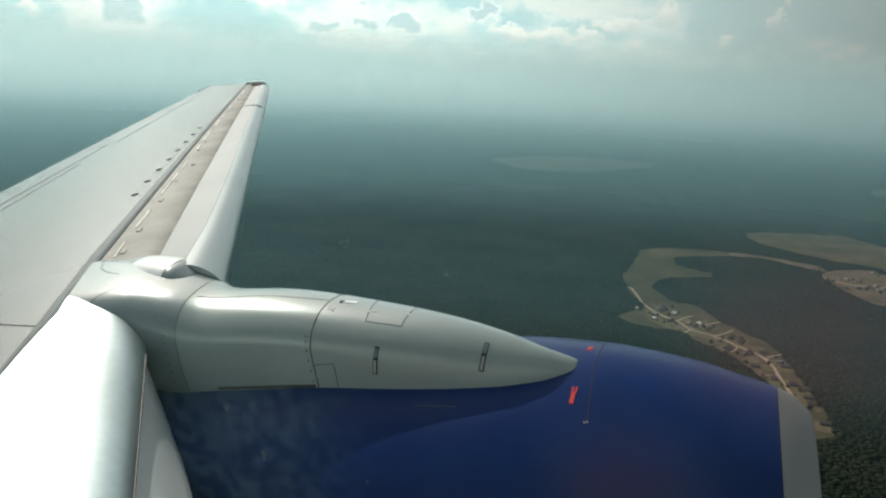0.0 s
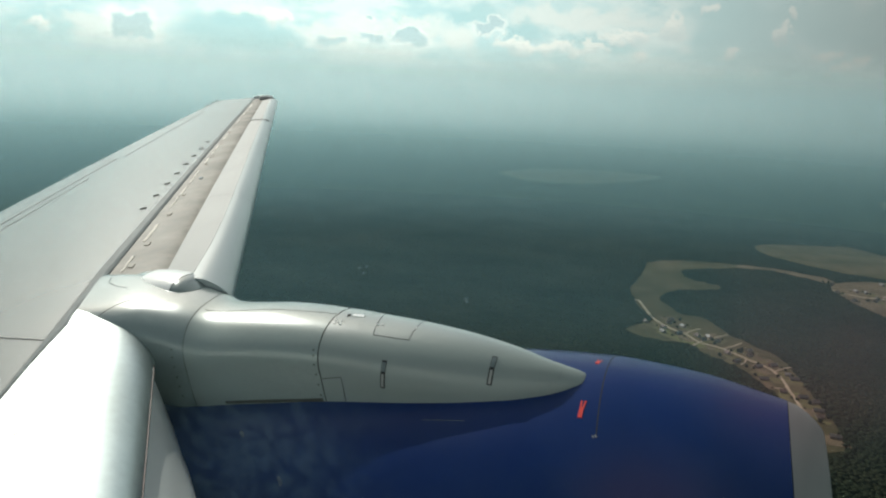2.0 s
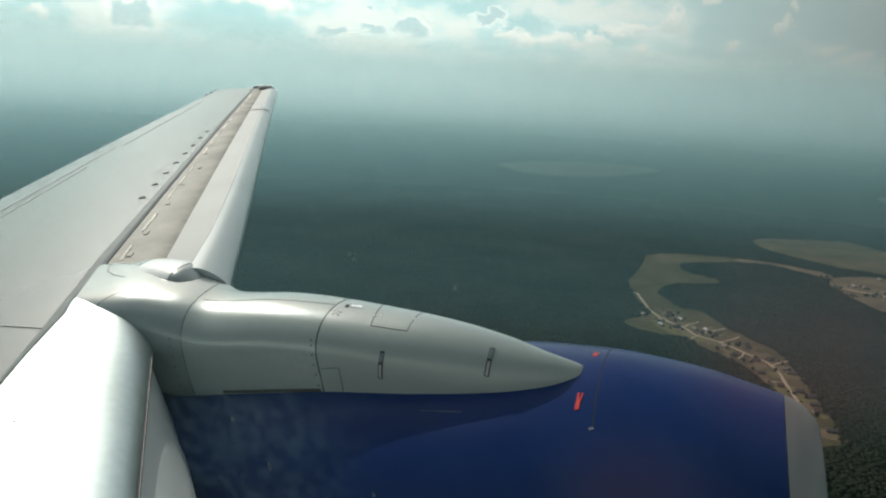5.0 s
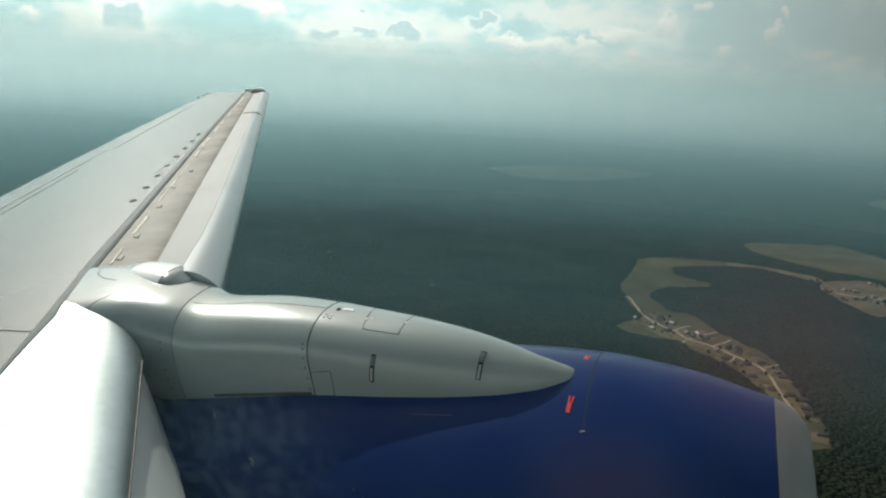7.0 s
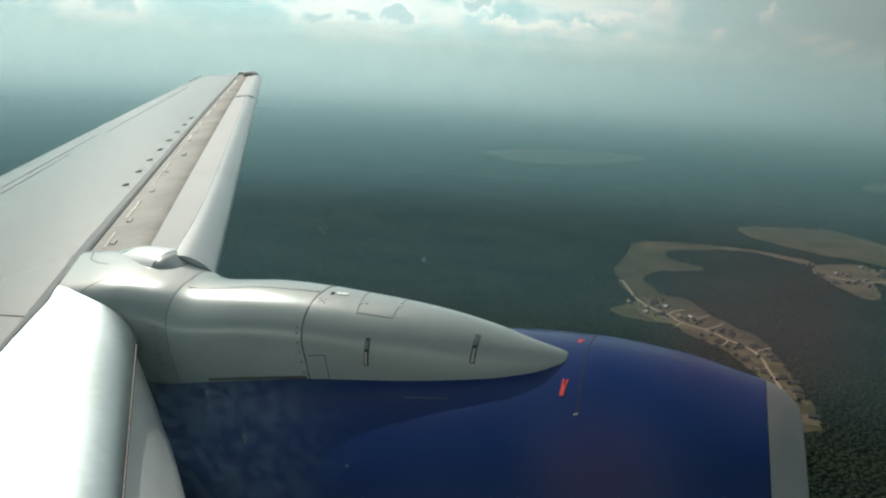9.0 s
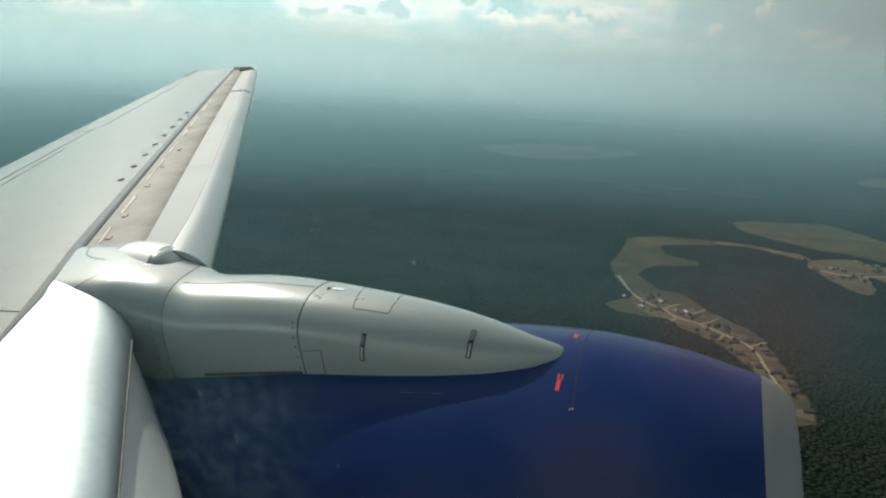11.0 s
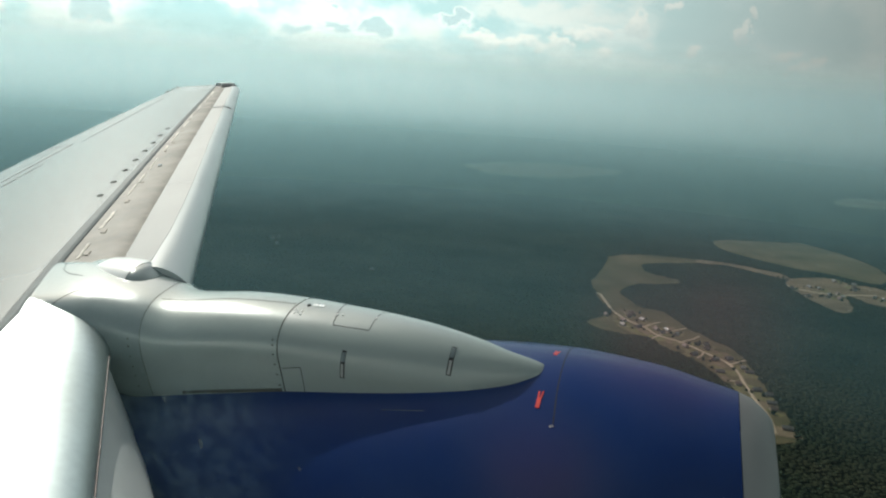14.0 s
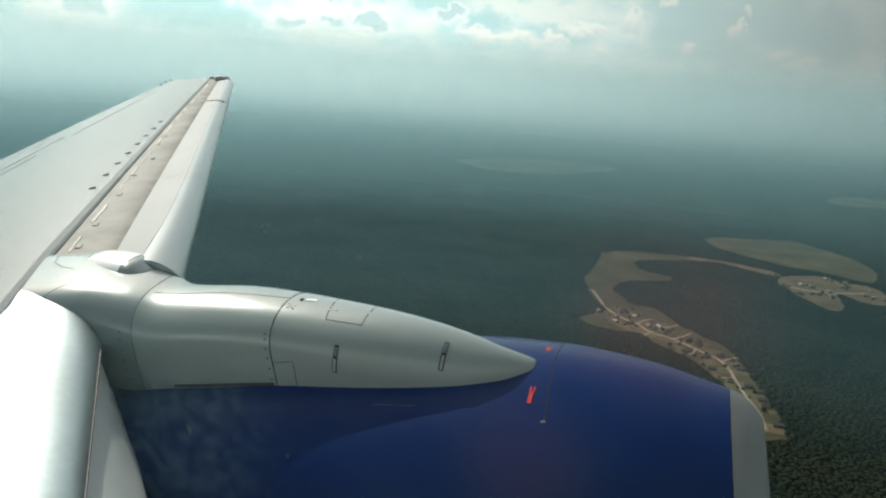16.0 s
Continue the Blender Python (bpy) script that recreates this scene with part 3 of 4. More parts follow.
for a, b in ((14.6, 20.8), (-10.3, -6.6)):
    mark = inlay("red_marking", nacelle, COWL_TREE, [cowl_at(2.195, a + (b - a) * 0.35), cowl_at(2.195, b)], 0.021, RED, "red painted latch marking")
    inlay("red_stripe", mark, COWL_TREE, [cowl_at(2.189, a), cowl_at(2.190, a + (b - a) * 0.4)], 0.009, RED)
    inlay("red_stripe", mark, COWL_TREE, [cowl_at(2.207, a), cowl_at(2.203, a + (b - a) * 0.4)], 0.009, RED)
for t, x in ((26.3, 2.262), (26.0, 2.273)):
    inlay("latch_tab", nacelle, COWL_TREE, [cowl_at(x, t), cowl_at(x + 0.008, t + 0.4)], 0.007, PANEL_GREY)

# lower seam and specks on the polished leading edge
INNER_TREE = skin_tree(inner)
for x, y, z, rx in ((0.078, 3.427, -0.169, 0.014), (0.400, 3.204, -0.221, 0.007), (-0.05, 3.75, -0.12, 0.005)):
    co, no, _, _ = INNER_TREE.find_nearest(Vector((x, y, z)))
    oval("dent", inner, co, no if no.z > 0 else -no, (0.4, 1, 0), rx, rx * 0.5, STAINED_DARK, 0.002, "small brown chip")

SEAL_RED = material("reddish_sealant", (0.075, 0.036, 0.028), 0.6, 0.0, 0.3, 20, 60, 0.1)
lower = [Vector((inboard(y)[0] + (inboard(y)[1] - inboard(y)[0]) * 1.0, y, inboard(y)[2] - 0.268)) for y in np.linspace(2.2, 4.42, 12)]
part("edge_sealant", ribbon("edge_sealant", lower, [(1, 0.1, -0.1)] * 12, 0.005, SEAL_RED, 0.003), inner, "thin reddish sealant line")

# wing seams and slat tracks
def wing_seam(pts, width=0.010):
    q = [wing_at(y, a, (upper(a) if a > HINGE else -0.0)) + Vector((0, 0, 0.002)) for y, a in pts]
    part("panel_seam", ribbon("panel_seam", q, [UP] * len(q), width, SEAM_SOFT, 0.0015), wing)


SEAM_SOFT = material("faint_seam", (0.22, 0.23, 0.23), 0.6, 0.0, 0.2, 10, 60, 0)
wing_seam([(y, 0.842) for y in np.linspace(5.0, 9.4, 10)], 0.016)
wing_seam([(y, 0.785) for y in np.linspace(5.0, 8.3, 8)], 0.010)
wing_seam([(9.4, a) for a in (0.842, 0.90, 0.96, 1.0)], 0.014)
wing_seam([(13.2, a) for a in (0.80, 0.9, 1.0)], 0.012)
wing_seam([(y, 0.80) for y in np.linspace(9.5, 13.2, 8)], 0.008)
for y, big in ((5.30, 1), (5.74, 1), (6.48, 1), (7.08, 0), (7.70, 2), (8.35, 0), (8.80, 1), (9.5, 0), (10.3, 1), (11.2, 0), (12.1, 1)):
    a0 = 0.205 if big < 2 else 0.185
    c = 0.035 if big else 0.022
    rings = [[wing_at(y + dy, a0 - 0.004 - da, h) for da, h in ((0, -0.008), (0, -0.002), (0.012, -0.003), (0.018, -0.014))] for dy in (-c, -c * 0.6, c * 0.6, c)]
    part("slat_track_cover", loft("slat_track_cover", rings, RUBBER if big == 2 else STAINED_DARK), wing, "small weathered slat track cover", 40)
part("inboard_seam", ribbon("inboard_seam", [(-0.63 - 0.25 * i, 4.216, (4.216 - 4.83) * DIH + 0.004 + 0.016 * i) for i in range(4)], [UP] * 4, 0.010, SEAM_SOFT, 0.002), airliner)

# fuselage shell with the cabin window that the camera looks through
def fuselage():
    xs = [-7.5, -6, -4.5, -3, -1.5, 0, 1.2, 2.2, 2.66, 3.20, 3.6, 4.5, 5.5, 6.5, 7.5]
    zs_hole = (0.76, 1.20)
    cy, cz, r = -0.15, 0.30, 1.88
    ang = sorted([radians(a) for a in range(-180, 180, 12)] + [math.asin((z - cz) / r) for z in zs_hole])
    verts, faces = [], []
    for rr in (r, r - 0.05):
        for x in xs:
            for a in ang:
                verts.append((x, cy + rr * math.cos(a), cz + rr * math.sin(a)))
    n, layer = len(ang), len(xs) * len(ang)
    lo = min(range(n), key=lambda k: abs(cz + r * math.sin(ang[k]) - zs_hole[0]) + (abs(ang[k]) > 1.5) * 9)
    hi = min(range(n), key=lambda k: abs(cz + r * math.sin(ang[k]) - zs_hole[1]) + (abs(ang[k]) > 1.5) * 9)
    hole = {(8, j) for j in range(lo, hi)}
    for i in range(len(xs) - 1):
        for j in range(n):
            if (i, j) in hole:
                continue
            a, b = i * n + j, i * n + (j + 1) % n
            faces.append((a, a + n, b + n, b))
            faces.append((layer + b, layer + b + n, layer + a + n, layer + a))
    for j in range(lo, hi):
        for i in (8, 9):
            a, b = i * n + j, i * n + j + 1
            faces.append((a, b, layer + b, layer + a))
    for j in (lo, hi):
        a, b = 8 * n + j, 9 * n + j
        faces.append((a, b, layer + b, layer + a))
    for i in (0, len(xs) - 1):
        faces.append(tuple(i * n + j for j in range(n)))
    return mesh_of("fuselage_skin", verts, faces, SKIN)


shell = part("fuselage_skin", fuselage(), airliner, "white painted fuselage skin with a cabin window", 35)


def pane_material():
    """Clear acrylic with fine scratches and dust that catch the light, and a painted reddish reflection."""
    m = bpy.data.materials.new("dusty_pane")
    m.use_nodes = True
    nt = m.node_tree
    nt.nodes.clear()
    N, L = nt.nodes.new, nt.links.new
    out, tr, tl, mx = N("ShaderNodeOutputMaterial"), N("ShaderNodeBsdfTransparent"), N("ShaderNodeBsdfTranslucent"), N("ShaderNodeMixShader")
    tl.inputs[0].default_value = (0.75, 0.82, 0.82, 1)
    tc = N("ShaderNodeTexCoord")
    film, smear, dots = N("ShaderNodeTexNoise"), N("ShaderNodeTexNoise"), N("ShaderNodeTexVoronoi")
    for n, s in ((film, 22), (smear, 290), (dots, 330)):
        L(tc.outputs["Object"], n.inputs["Vector"])
        n.inputs["Scale"].default_value = s
    film.inputs["Detail"].default_value, smear.inputs["Detail"].default_value = 2, 4

    def rng(src, a, b, c, d):
        n = N("ShaderNodeMapRange")
        n.interpolation_type = "SMOOTHSTEP"
        L(src, n.inputs[0])
        for i, v in enumerate((a, b, c, d)):
            n.inputs[i + 1].default_value = v
        return n.outputs[0]

    def op(kind, a, b):
        n = N("ShaderNodeMath")
        n.operation = kind
        for i, v in enumerate((a, b)):
            if isinstance(v, float):
                n.inputs[i].default_value = v
            else:
                L(v, n.inputs[i])
        return n.outputs[0]

    dist = N("ShaderNodeVectorMath")
    dist.operation = "DISTANCE"
    L(tc.outputs["Object"], dist.inputs[0])
    dist.inputs[1].default_value = SMUDGE
    worn = rng(dist.outputs["Value"], 0.006, 0.046, 1.0, 0.12)
    dust = op("ADD", rng(smear.outputs[0], 0.34, 0.72, 0.009, 0.036), rng(dots.outputs["Distance"], 0.03, 0.16, 0.016, 0.0))
    dust = op("MULTIPLY", dust, worn)
    dust = op("ADD", dust, rng(film.outputs[0], 0.2, 0.8, 0.003, 0.009))
    # a reddish cabin reflection, painted as a pink tint on one side of the pane
    spot = N("ShaderNodeVectorMath")
    spot.operation = "DISTANCE"
    L(tc.outputs["Object"], spot.inputs[0])
    spot.inputs[1].default_value = (3.058, 1.60, 0.976)
    low = N("ShaderNodeVectorMath")
    low.operation = "DISTANCE"
    L(tc.outputs["Object"], low.inputs[0])
    low.inputs[1].default_value = (3.024, 1.60, 0.942)
    pink_reflection = op("MAXIMUM", rng(spot.outputs["Value"], 0.006, 0.030, 1.0, 0.0), rng(low.outputs["Value"], 0.004, 0.026, 0.5, 0.0))
    pink_reflection = op("MULTIPLY", pink_reflection, rng(film.outputs[0], 0.3, 0.7, 0.6, 1.0))
    tint = N("ShaderNodeMix")
    tint.data_type = "RGBA"
    tint.inputs[6].default_value, tint.inputs[7].default_value = (0.52, 0.82, 0.86, 1), (0.85, 0.30, 0.30, 1)
    L(pink_reflection, tint.inputs[0])
    L(tint.outputs[2], tl.inputs[0])
    rose = N("ShaderNodeMix")
    rose.data_type = "RGBA"
    rose.inputs[6].default_value, rose.inputs[7].default_value = (1, 1, 1, 1), (1.0, 0.84, 0.86, 1)
    L(pink_reflection, rose.inputs[0])
    L(rose.outputs[2], tr.inputs[0])
    dust = op("ADD", dust, op("MULTIPLY", pink_reflection, 0.036))
    L(dust, mx.inputs[0])
    L(tr.outputs[0], mx.inputs[1])
    L(tl.outputs[0], mx.inputs[2])
    L(mx.outputs[0], out.inputs[0])
    return m


SMUDGE = (2.928, 1.60, 0.950)
pane = part("window_pane", mesh_of("window_pane", [(x, y, z) for y in (1.598, 1.602) for x, z in ((2.64, 0.75), (3.22, 0.75), (3.22, 1.21), (2.64, 1.21))][:4], [(0, 1, 2, 3)], pane_material(), False), shell, "clear cabin window pane with dust, scratches and a painted reddish reflection")
pane.visible_shadow = False


# ragged pale sealant along the stained nose
seal_rnd = random.Random(11)
y = 5.2
while y < 13.4:
    ln = seal_rnd.uniform(0.12, 0.5)
    pts = [wing_at(y + ln * k / 5, HINGE - 0.054 - 0.004 * seal_rnd.random(), -0.0035) for k in range(6)]
    part("sealant_strip", ribbon("sealant_strip", pts, [UP] * 6, seal_rnd.uniform(0.012, 0.03), SEALANT, 0.003), wing)
    y += ln + seal_rnd.uniform(0.05, 0.45)


# scratches on the pane
def fleck(x, z, w, h):
    pts = [(x + w * math.cos(a) * (0.7 + 0.3 * math.sin(3 * a + x * 900)), 1.5985, z + h * math.sin(a)) for a in np.linspace(0, math.tau, 9, endpoint=False)]
    ob = part("scratch", mesh_of("scratch", pts + [(a, b - 0.0002, c) for a, b, c in pts], [tuple(range(9)), tuple(range(17, 8, -1))] + [(i, (i + 1) % 9, 9 + (i + 1) % 9, 9 + i) for i in range(9)], FLECK, False), shell, "tiny white scratch in the pane")
    ob.visible_shadow = False


def fleck_material():
    m = bpy.data.materials.new("scratched_acrylic")
    m.use_nodes = True
    nt = m.node_tree
    b = nt.nodes["Principled BSDF"]
    b.inputs["Base Color"].default_value, b.inputs["Alpha"].default_value = (0.8, 0.85, 0.82, 1), 0.16
    return m


FLECK = fleck_material()
for x, z, w, h in ((2.9690, 0.9990, 0.0006, 0.0003), (2.9697, 0.9979, 0.0005, 0.0003), (2.9706, 0.9992, 0.0004, 0.0003), (2.9926, 0.9905, 0.0005, 0.0005), (2.933, 0.944, 0.0009, 0.0014), (2.925, 0.957, 0.0008, 0.0010), (2.962, 0.938, 0.0006, 0.0006)):
    fleck(x, z, w, h)

# ---- ground ----
def ground_sheet():
    radii = [0, 300, 600, 900, 1200, 1600, 2000, 2500, 3000, 3300, 3450, 3600, 3750, 3900, 4050, 4200, 4350, 4500, 4650, 4800, 4950]
    n = 160
    verts, faces = [], []
    for r in radii:
        for k in range(n):
            a = math.tau * k / n
            verts.append((r * math.sin(a), r * math.cos(a), 0.0))
    for i in range(len(radii) - 1):
        for k in range(n):
            a, b = i * n + k, i * n + (k + 1) % n
            faces.append((a, a + n, b + n, b))
    return mesh_of("ground", verts, faces, FOREST)


tagged(new("ground", ground_sheet()), "dark green forested plain reaching a hazy horizon", "ground", kind="structure")


def patch(name, pts, mat, z, label, category="field", n=8):
    line = [(float(q[0]), float(q[1])) for q in smooth_line(list(pts) + [pts[0]], n)[:-1]]
    bm = bmesh.new()
    edge = 0.0 if n == 1 else 1.0
    vs = [bm.verts.new((x + 4 * noise.noise((x * 0.03, y * 0.03, 1)) + edge * 3.5 * noise.noise((x * 0.13, y * 0.13, 2)), y + 9 * noise.noise((x * 0.03, y * 0.03, 5)) + edge * 9 * noise.noise((x * 0.11, y * 0.11, 7)), z)) for x, y in line]
    f = bm.faces.new(vs)
    if f.normal.z < 0:
        f.normal_flip()
    bmesh.ops.triangulate(bm, faces=bm.faces)
    me = bpy.data.meshes.new(name)
    bm.to_mesh(me)
    bm.free()
    me.materials.append(mat)
    return tagged(new(name, me), label, category, kind="structure"), line


CLEAR = []
for name, pts, mat, z, label in (
    ("meadow", [(-143, 1538), (-92, 1592), (-43, 1612), (29, 1622), (45, 1606), (-64, 1516), (-66, 1472), (-56, 1438), (-5, 1416), (-6, 1379), (-70, 1335), (-89, 1260), (-69, 1220), (-49, 1187), (-14, 1175), (28, 1109), (58, 1072), (86, 1038), (100, 979), (115, 908), (130, 841), (130, 783), (111, 766), (105, 805), (92, 861), (66, 919), (41, 966), (20, 995), (-6, 1009), (-30, 1046), (-59, 1036), (-86, 1039), (-117, 1063), (-99, 1105), (-88, 1144), (-115, 1197), (-125, 1240), (-143, 1299), (-139, 1420)], GRASS, 0.6, "pale green meadow round a village"),
    ("field_strip", [(29, 1627), (104, 1624), (176, 1600), (198, 1566), (191, 1545), (103, 1600), (29, 1595)], DRY, 0.7, "narrow strip of dry field along the forest"),
    ("far_field", [(57, 1865), (101, 1916), (229, 1977), (244, 2004), (290, 1971), (349, 1891), (394, 1771), (366, 1623), (283, 1656), (213, 1671), (108, 1744), (69, 1801)], GRASS, 0.6, "broad pale field beyond the woods"),
    ("hamlet_ground", [(183, 1508), (197, 1556), (268, 1614), (312, 1587), (365, 1567), (359, 1449), (315, 1439), (286, 1481), (277, 1367), (243, 1356), (201, 1445)], DRY, 0.65, "dry open ground round a hamlet"),
    ("east_field", [(440, 1840), (480, 1860), (620, 1700), (640, 1560), (520, 1640)], GRASS, 0.6, "open field past the hamlet"),
    ("distant_field", [(-880, 2895), (-800, 3120), (-690, 3240), (-502, 3330), (-290, 3280), (-340, 3062), (-492, 2800), (-675, 2700), (-804, 2805)], FAINT_GRASS, 0.6, "faint distant field in haze"),
    ("distant_field", [(470, 2990), (560, 3180), (760, 3240), (740, 3000), (500, 2900)], FAINT_GRASS, 0.6, "faint distant field in haze"),
):
    ob, line = patch(name, pts, mat, z, label)
    CLEAR.append(line)


def inside(x, y, poly):
    c, j = False, len(poly) - 1
    for i in range(len(poly)):
        (xi, yi), (xj, yj) = poly[i], poly[j]
        if (yi > y) != (yj > y) and x < (xj - xi) * (y - yi) / (yj - yi) + xi:
            c = not c
        j = i
    return c


def inside_many(px, py, poly):
    c = np.zeros(px.size, dtype=bool)
    for (xi, yi), (xj, yj) in zip(poly, poly[-1:] + poly[:-1]):
        if yi != yj:
            c ^= ((yi > py) != (yj > py)) & (px < (xj - xi) * (py - yi) / (yj - yi) + xi)
    return c


def road(name, pts, width, label, z=1.0):
    line = smooth_line(pts, 6)
    verts, faces = [], []
    for i, q in enumerate(line):
        d = line[min(i + 1, len(line) - 1)] - line[max(i - 1, 0)]
        d = np.array((-d[1], d[0])) / (np.hypot(*d) + 1e-9) * width / 2 * (1 + 0.15 * noise.noise((q[0] * 0.1, q[1] * 0.1, 3)))
        for s, zz in ((-1.15, z - 0.4), (-0.9, z), (0.9, z), (1.15, z - 0.4)):
            verts.append((q[0] + d[0] * s, q[1] + d[1] * s, zz))
    for i in range(len(line) - 1):
        for k in range(3):
            a = i * 4 + k
            faces.append((a, a + 4, a + 5, a + 1))
    return tagged(new(name, mesh_of(name, verts, faces, SAND)), label, "road", kind="structure")


MAIN_ROAD = [(-119, 1232), (-101, 1180), (-86, 1139), (-58, 1100), (-37, 1084), (-16, 1055), (15, 1041), (44, 1014), (71, 988), (83, 959), (91, 914), (101, 866), (110, 830), (113, 788)]
road("road", MAIN_ROAD, 3.8, "sandy village road through the meadow")
for pts in ([(-119, 1232), (-132, 1226)], [(-16, 1055), (2, 1086), (19, 1112)], [(-16, 1055), (-26, 1028), (-37, 1000)], [(15, 1041), (28, 1062), (37, 1081)], [(44, 1014), (41, 998), (36, 986)],
            [(75, 980), (86, 998), (95, 1009)], [(89, 925), (74, 922)], [(104, 852), (92, 852)], [(-37, 1084), (-28, 1106), (-18, 1120)]):
    road("lane", [pts[0], ((pts[0][0] + pts[1][0]) / 2, (pts[0][1] + pts[1][1]) / 2 + 1), *pts[1:]], 2.4, "narrow sandy lane off the village road", 1.1)
road("road", [(183, 1503), (204, 1477), (258, 1470), (337, 1514)], 4, "dirt road through the hamlet")


# ---- forest ----
def crowns(cells, rmin, rmax, az0, az1, name, size):
    """One mesh of many lumpy crowns on a jittered grid within a sector."""
    rnd = np.random.RandomState(4)
    ico = bmesh.new()
    bmesh.ops.create_icosphere(ico, subdivisions=1, radius=1)
    bv = np.array([v.co[:] for v in ico.verts])
    bf = np.array([[v.index for v in f.verts] for f in ico.faces])
    ico.free()
    xs = np.arange(-rmax, rmax, cells)
    gx, gy = np.meshgrid(xs, np.arange(0, rmax, cells))
    gx, gy = gx.ravel(), gy.ravel()
    gx = gx + rnd.uniform(-0.45, 0.45, gx.size) * cells
    gy = gy + rnd.uniform(-0.45, 0.45, gy.size) * cells
    r, az = np.hypot(gx, gy), np.degrees(np.arctan2(gx, gy))
    ok = (r > rmin) & (r < rmax) & (az > az0) & (az < az1)
    gx, gy = gx[ok], gy[ok]
    keep = np.ones(gx.size, dtype=bool)
    for poly in CLEAR:
        for shift in (0.0, 9.0):
            keep &= ~inside_many(gx, gy + shift, poly)
    gx, gy = gx[keep], gy[keep]
    n = gx.size
    h = size * rnd.uniform(0.75, 1.25, n)
    w = h * rnd.uniform(0.55, 0.85, n)
    V = bv[None] * (1 + 0.20 * rnd.uniform(-1, 1, (n, len(bv), 1)))
    V = V * np.stack([w, w, h * 0.13], 1)[:, None, :]
    V[:, :, 0] += gx[:, None]
    V[:, :, 1] += gy[:, None]
    V[:, :, 2] += (h * 0.10 + size * 0.32)[:, None]
    Fc = (bf[None] + (np.arange(n) * len(bv))[:, None, None]).reshape(-1, 3)
    me = bpy.data.meshes.new(name)
    me.vertices.add(n * len(bv))
    me.vertices.foreach_set("co", V.astype(np.float32).ravel())
    me.loops.add(Fc.size)
    me.loops.foreach_set("vertex_index", Fc.astype(np.int32).ravel())
    me.polygons.add(len(Fc))
    me.polygons.foreach_set("loop_start", np.arange(0, Fc.size, 3, dtype=np.int32))
    me.polygons.foreach_set("use_smooth", np.ones(len(Fc), dtype=bool))
    me.materials.append(LEAVES)
    me.update(calc_edges=True)
    return tagged(new(name, me), "dense dark green mixed forest seen from the air", "forest", kind="stuff")


crowns(4.7, 570, 2300, -40, 17, "forest", 4.6)


# ---- tinted curtains that stand in for haze over the plain ----
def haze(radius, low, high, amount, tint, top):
    """A see-through curtain whose tint paints aerial haze; it thickens upward from the ground and thins out again above
    the eye's level.
    """
    m = bpy.data.materials.new("haze_curtain")
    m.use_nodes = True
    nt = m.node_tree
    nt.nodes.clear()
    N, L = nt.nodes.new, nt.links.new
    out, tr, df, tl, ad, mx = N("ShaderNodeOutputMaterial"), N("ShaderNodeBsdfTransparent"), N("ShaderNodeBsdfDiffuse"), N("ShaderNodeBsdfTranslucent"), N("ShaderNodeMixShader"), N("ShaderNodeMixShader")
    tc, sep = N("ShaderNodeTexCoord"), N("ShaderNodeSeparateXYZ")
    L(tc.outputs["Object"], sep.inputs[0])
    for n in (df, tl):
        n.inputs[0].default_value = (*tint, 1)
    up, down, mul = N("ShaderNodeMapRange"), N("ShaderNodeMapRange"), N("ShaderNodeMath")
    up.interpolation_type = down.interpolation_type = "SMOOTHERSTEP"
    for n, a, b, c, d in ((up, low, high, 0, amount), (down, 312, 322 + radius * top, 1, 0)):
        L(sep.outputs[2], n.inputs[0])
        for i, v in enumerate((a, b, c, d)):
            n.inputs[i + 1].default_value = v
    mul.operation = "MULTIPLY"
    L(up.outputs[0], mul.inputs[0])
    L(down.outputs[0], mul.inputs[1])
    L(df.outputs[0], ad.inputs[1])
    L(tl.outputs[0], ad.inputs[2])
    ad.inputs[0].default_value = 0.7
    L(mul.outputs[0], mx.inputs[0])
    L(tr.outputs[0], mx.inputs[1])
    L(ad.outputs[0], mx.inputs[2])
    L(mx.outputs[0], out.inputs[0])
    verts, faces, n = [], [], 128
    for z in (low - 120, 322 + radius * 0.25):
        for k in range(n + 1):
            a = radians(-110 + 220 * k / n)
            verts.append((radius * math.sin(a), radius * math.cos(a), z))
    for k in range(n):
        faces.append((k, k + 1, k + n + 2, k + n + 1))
    tagged(new("haze_curtain", mesh_of("haze_curtain", verts, faces, m)), "thin bluish curtain standing in for aerial haze over the forest", "haze", kind="stuff")


# near curtains bluer, far ones whiter: haze by distance is put into their colour
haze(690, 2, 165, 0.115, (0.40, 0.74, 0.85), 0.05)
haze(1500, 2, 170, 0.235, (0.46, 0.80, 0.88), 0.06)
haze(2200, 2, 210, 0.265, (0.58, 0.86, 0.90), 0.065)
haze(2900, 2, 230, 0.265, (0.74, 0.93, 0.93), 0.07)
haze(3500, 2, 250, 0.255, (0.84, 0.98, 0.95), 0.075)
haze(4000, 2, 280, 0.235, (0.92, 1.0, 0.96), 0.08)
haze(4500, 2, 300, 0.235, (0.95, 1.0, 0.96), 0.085)


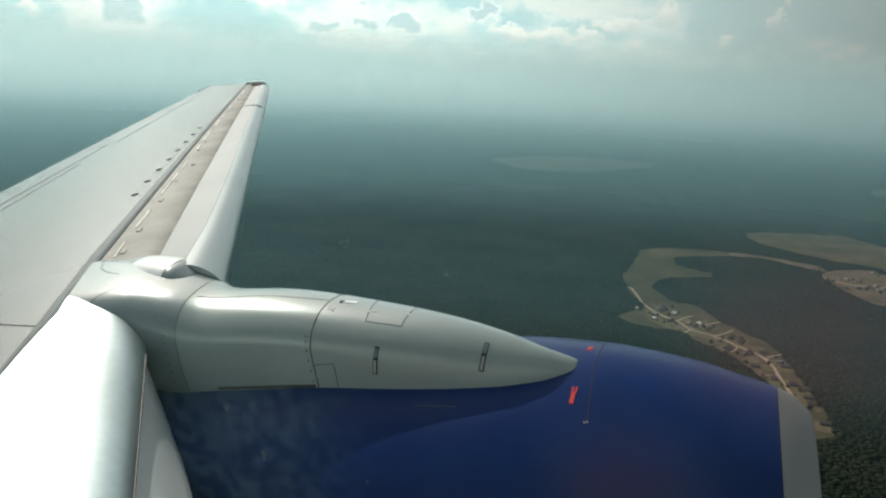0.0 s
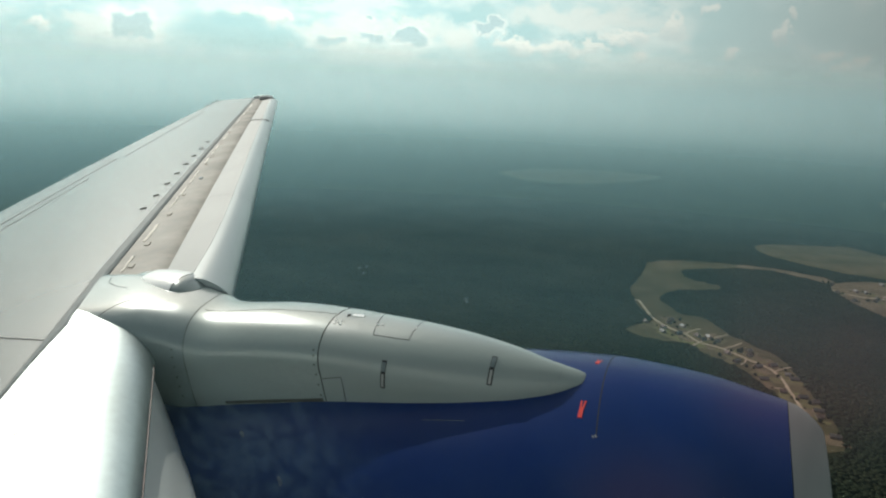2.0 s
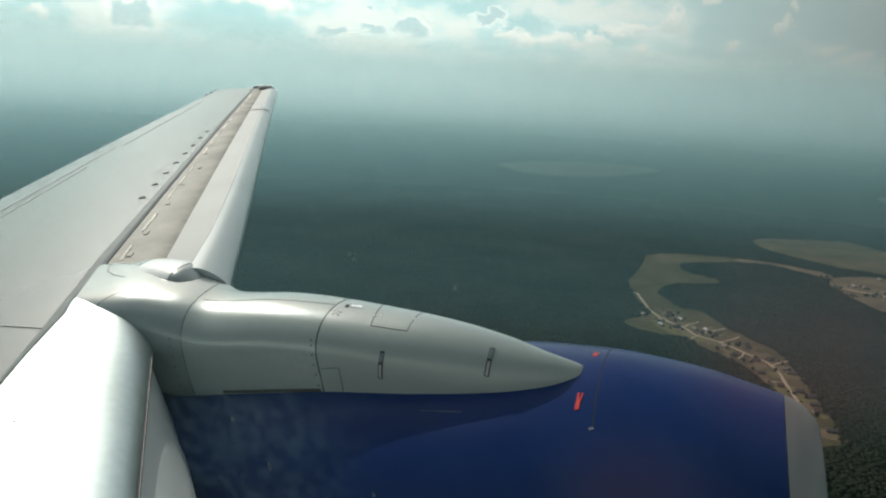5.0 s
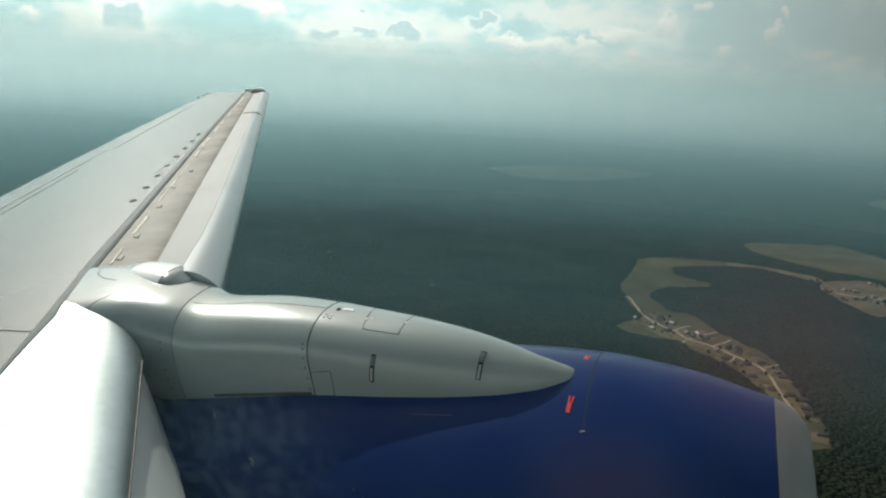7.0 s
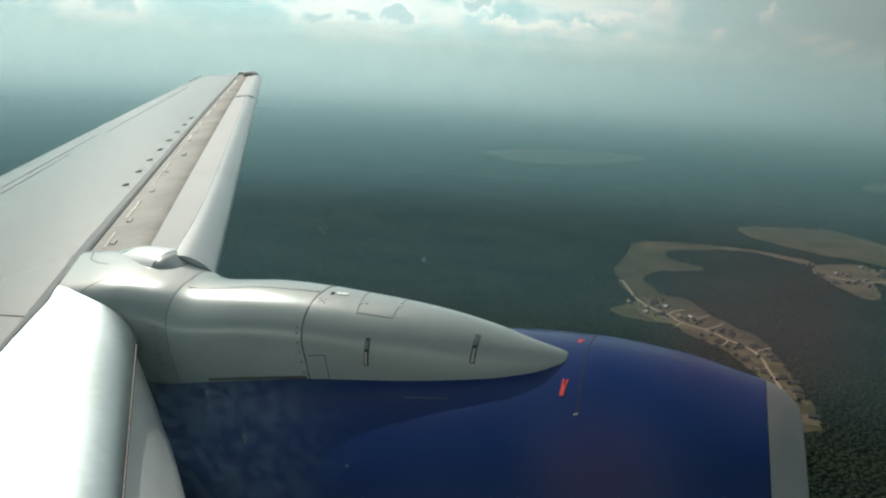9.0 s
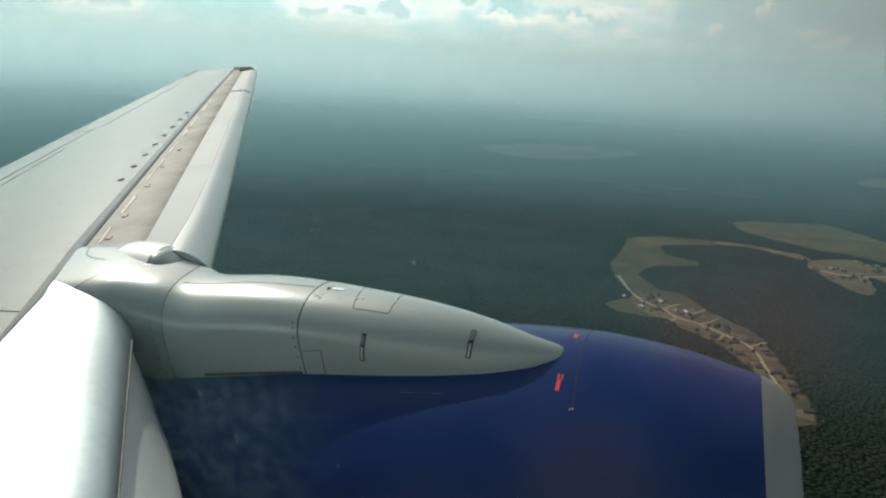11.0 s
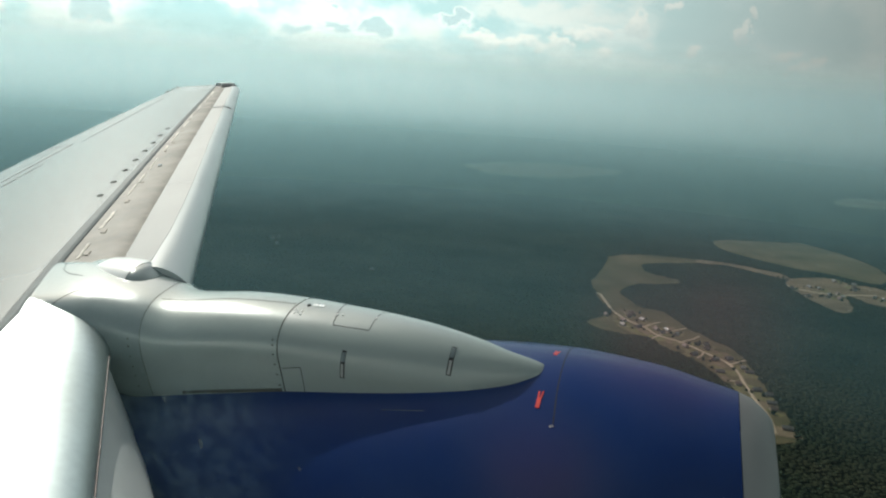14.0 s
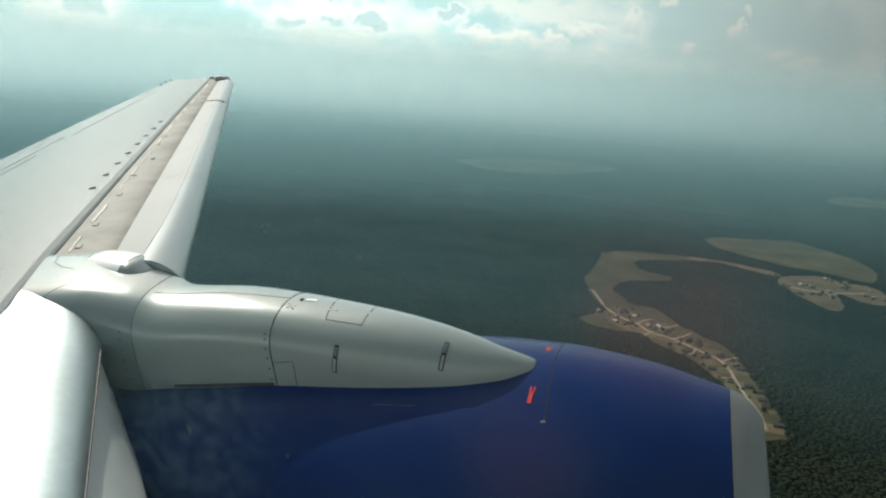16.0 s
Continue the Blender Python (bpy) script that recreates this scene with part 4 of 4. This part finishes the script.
# ---- village ----
def house(name, w, l, h, roof_mat, wall_mat, label):
    """A small gabled country house: walls, roof, chimney, door and windows."""
    base = tagged(new(name), label, "house", "village houses")
    hw, hl, e = w / 2, l / 2, 0.45
    rise = w * 0.38
    v = [(-hw, -hl, 0), (hw, -hl, 0), (hw, hl, 0), (-hw, hl, 0), (-hw, -hl, h), (hw, -hl, h), (hw, hl, h), (-hw, hl, h), (0, -hl, h + rise), (0, hl, h + rise)]
    part("wall", mesh_of("wall", v, [(0, 1, 5, 8, 4), (2, 3, 7, 9, 6), (1, 2, 6, 5), (3, 0, 4, 7), (0, 3, 2, 1)], wall_mat, False), base)
    k = rise / hw
    top, low = h + rise + 0.15, h + 0.15 - e * k
    rv = []
    for y in (-hl - e, hl + e):
        rv += [(-hw - e, y, low), (0, y, top), (hw + e, y, low), (hw + e, y, low - 0.18), (0, y, top - 0.18), (-hw - e, y, low - 0.18)]
    rf = [tuple(range(6)), tuple(range(11, 5, -1))] + [(i, (i + 1) % 6, 6 + (i + 1) % 6, 6 + i) for i in range(6)]
    roof = part("roof", mesh_of("roof", rv, rf, roof_mat, False), base)

    def box(nm, a, b, mat, parent):
        q = [(x, y, z) for x in (a[0], b[0]) for y in (a[1], b[1]) for z in (a[2], b[2])]
        part(nm, mesh_of(nm, q, [(0, 1, 3, 2), (4, 6, 7, 5), (0, 4, 5, 1), (2, 3, 7, 6), (0, 2, 6, 4), (1, 5, 7, 3)], mat, False), parent)

    box("chimney", (0.5, hl * 0.3, h + rise * 0.4), (1.2, hl * 0.3 + 0.7, h + rise + 0.9), ROOF_RED, roof)
    for s in (-1, 1):
        for y in (-0.5, 0.45):
            box("window", (s * hw - 0.04, hl * y - 0.5, 1.1), (s * hw + 0.04, hl * y + 0.5, 2.3), DARK_LENS, base)
    box("door", (-0.5, -hl - 0.04, 0.1), (0.5, -hl + 0.04, 2.1), ROOF_RED, base)
    return base


KINDS = [house("house", 5.5, 7.5, 2.6, ROOF_GREY, WALL, "small house with a grey sheet roof in the village"),
         house("house", 6, 7, 2.6, ROOF_RED, WALL, "small house with a brown roof in the village"),
         house("house", 4.5, 6, 2.4, ROOF_PALE, WALL, "small house with a pale metal roof in the village"),
         house("barn", 5, 10, 2.6, ROOF_GREY, ROOF_RED, "long dark wooden barn behind the village houses")]
road_line = smooth_line(MAIN_ROAD, 8)
rnd = random.Random(7)
spots = []
for i in range(18, len(road_line) - 2):
    q, d = road_line[i], road_line[i + 1] - road_line[i - 1]
    d = d / np.hypot(*d)
    for s in (-1, 1):
        for off, p in ((11, 0.17), (22, 0.12)):
            if rnd.random() < p:
                x, y = q[0] - d[1] * s * (off + rnd.uniform(-3, 4)), q[1] + d[0] * s * (off + rnd.uniform(-3, 4))
                if all(math.hypot(x - a, y - b) > 13 for a, b, _ in spots) and inside(x, y, CLEAR[0]):
                    spots.append((x, y, math.degrees(math.atan2(d[1], d[0])) + rnd.choice((0, 90)) + rnd.uniform(-8, 8)))
for _ in range(26):
    x, y = rnd.uniform(190, 360), rnd.uniform(1370, 1600)
    if inside(x, y, CLEAR[3]) and all(math.hypot(x - a, y - b) > 14 for a, b, _ in spots):
        spots.append((x, y, rnd.uniform(0, 180)))
first = set()
for x, y, turn in spots:
    k = rnd.choices(range(4), (4, 5, 0.6, 5))[0]
    m = pose(x, y, 0.5, 0, 0, turn)
    if k not in first:
        first.add(k)
        KINDS[k].matrix_world = m
    else:
        copy_thing(KINDS[k], m)

# garden plots and bushes round the houses
plots = 0
for x, y, turn in spots:
    if rnd.random() < 0.75:
        a = radians(turn)
        w, l = rnd.uniform(7, 12), rnd.uniform(9, 16)
        ox, oy = x + rnd.uniform(-9, 9), y + rnd.uniform(-9, 9)
        pts = [(ox + math.cos(a) * u - math.sin(a) * v, oy + math.sin(a) * u + math.cos(a) * v) for u, v in ((-w, -l), (w, -l), (w, l), (-w, l))]
        patch("garden_plot", pts, SOIL if rnd.random() < 0.6 else DRY, 0.75 + 0.01 * (plots % 20), "bare brown garden plot by a village house", "plot", 1)
        plots += 1


for i in range(34):
    q = road_line[24 + int(rnd.random() * (len(road_line) - 28))]
    ox, oy, a = q[0] + rnd.choice((-1, 1)) * rnd.uniform(9, 24), q[1] + rnd.uniform(-16, 16), radians(rnd.uniform(20, 50))
    w, l = rnd.uniform(4, 8), rnd.uniform(8, 15)
    if inside(ox, oy, CLEAR[0]):
        pts = [(ox + math.cos(a) * u - math.sin(a) * v, oy + math.sin(a) * u + math.cos(a) * v) for u, v in ((-w, -l), (w, -l), (w, l), (-w, l))]
        patch("garden_plot", pts, rnd.choice((SOIL, DRY, SOIL)), 0.76 + 0.006 * i, "tilled brown garden plot near the village road", "plot", 1)


def bush_cluster():
    bm = bmesh.new()
    for x, y, _ in spots:
        for _k in range(2):
            px, py, r = x + rnd.uniform(-15, 15), y + rnd.uniform(-15, 15), rnd.uniform(1.2, 2.8)
            if any(math.hypot(px - a, py - b) < 5.5 for a, b, _t in spots):
                continue
            g = bmesh.ops.create_icosphere(bm, subdivisions=1, radius=r, matrix=Matrix.Translation((px, py, r * 0.8 + 0.5)))
            for v in g["verts"]:
                v.co += Vector((rnd.uniform(-1, 1), rnd.uniform(-1, 1), rnd.uniform(-1, 1))) * r * 0.25
    me = bpy.data.meshes.new("garden_bushes")
    bm.to_mesh(me)
    bm.free()
    me.materials.append(LEAVES)
    return tagged(new("garden_bushes", me), "dark garden bushes and fruit trees round the houses", "bushes", kind="stuff")


bush_cluster()
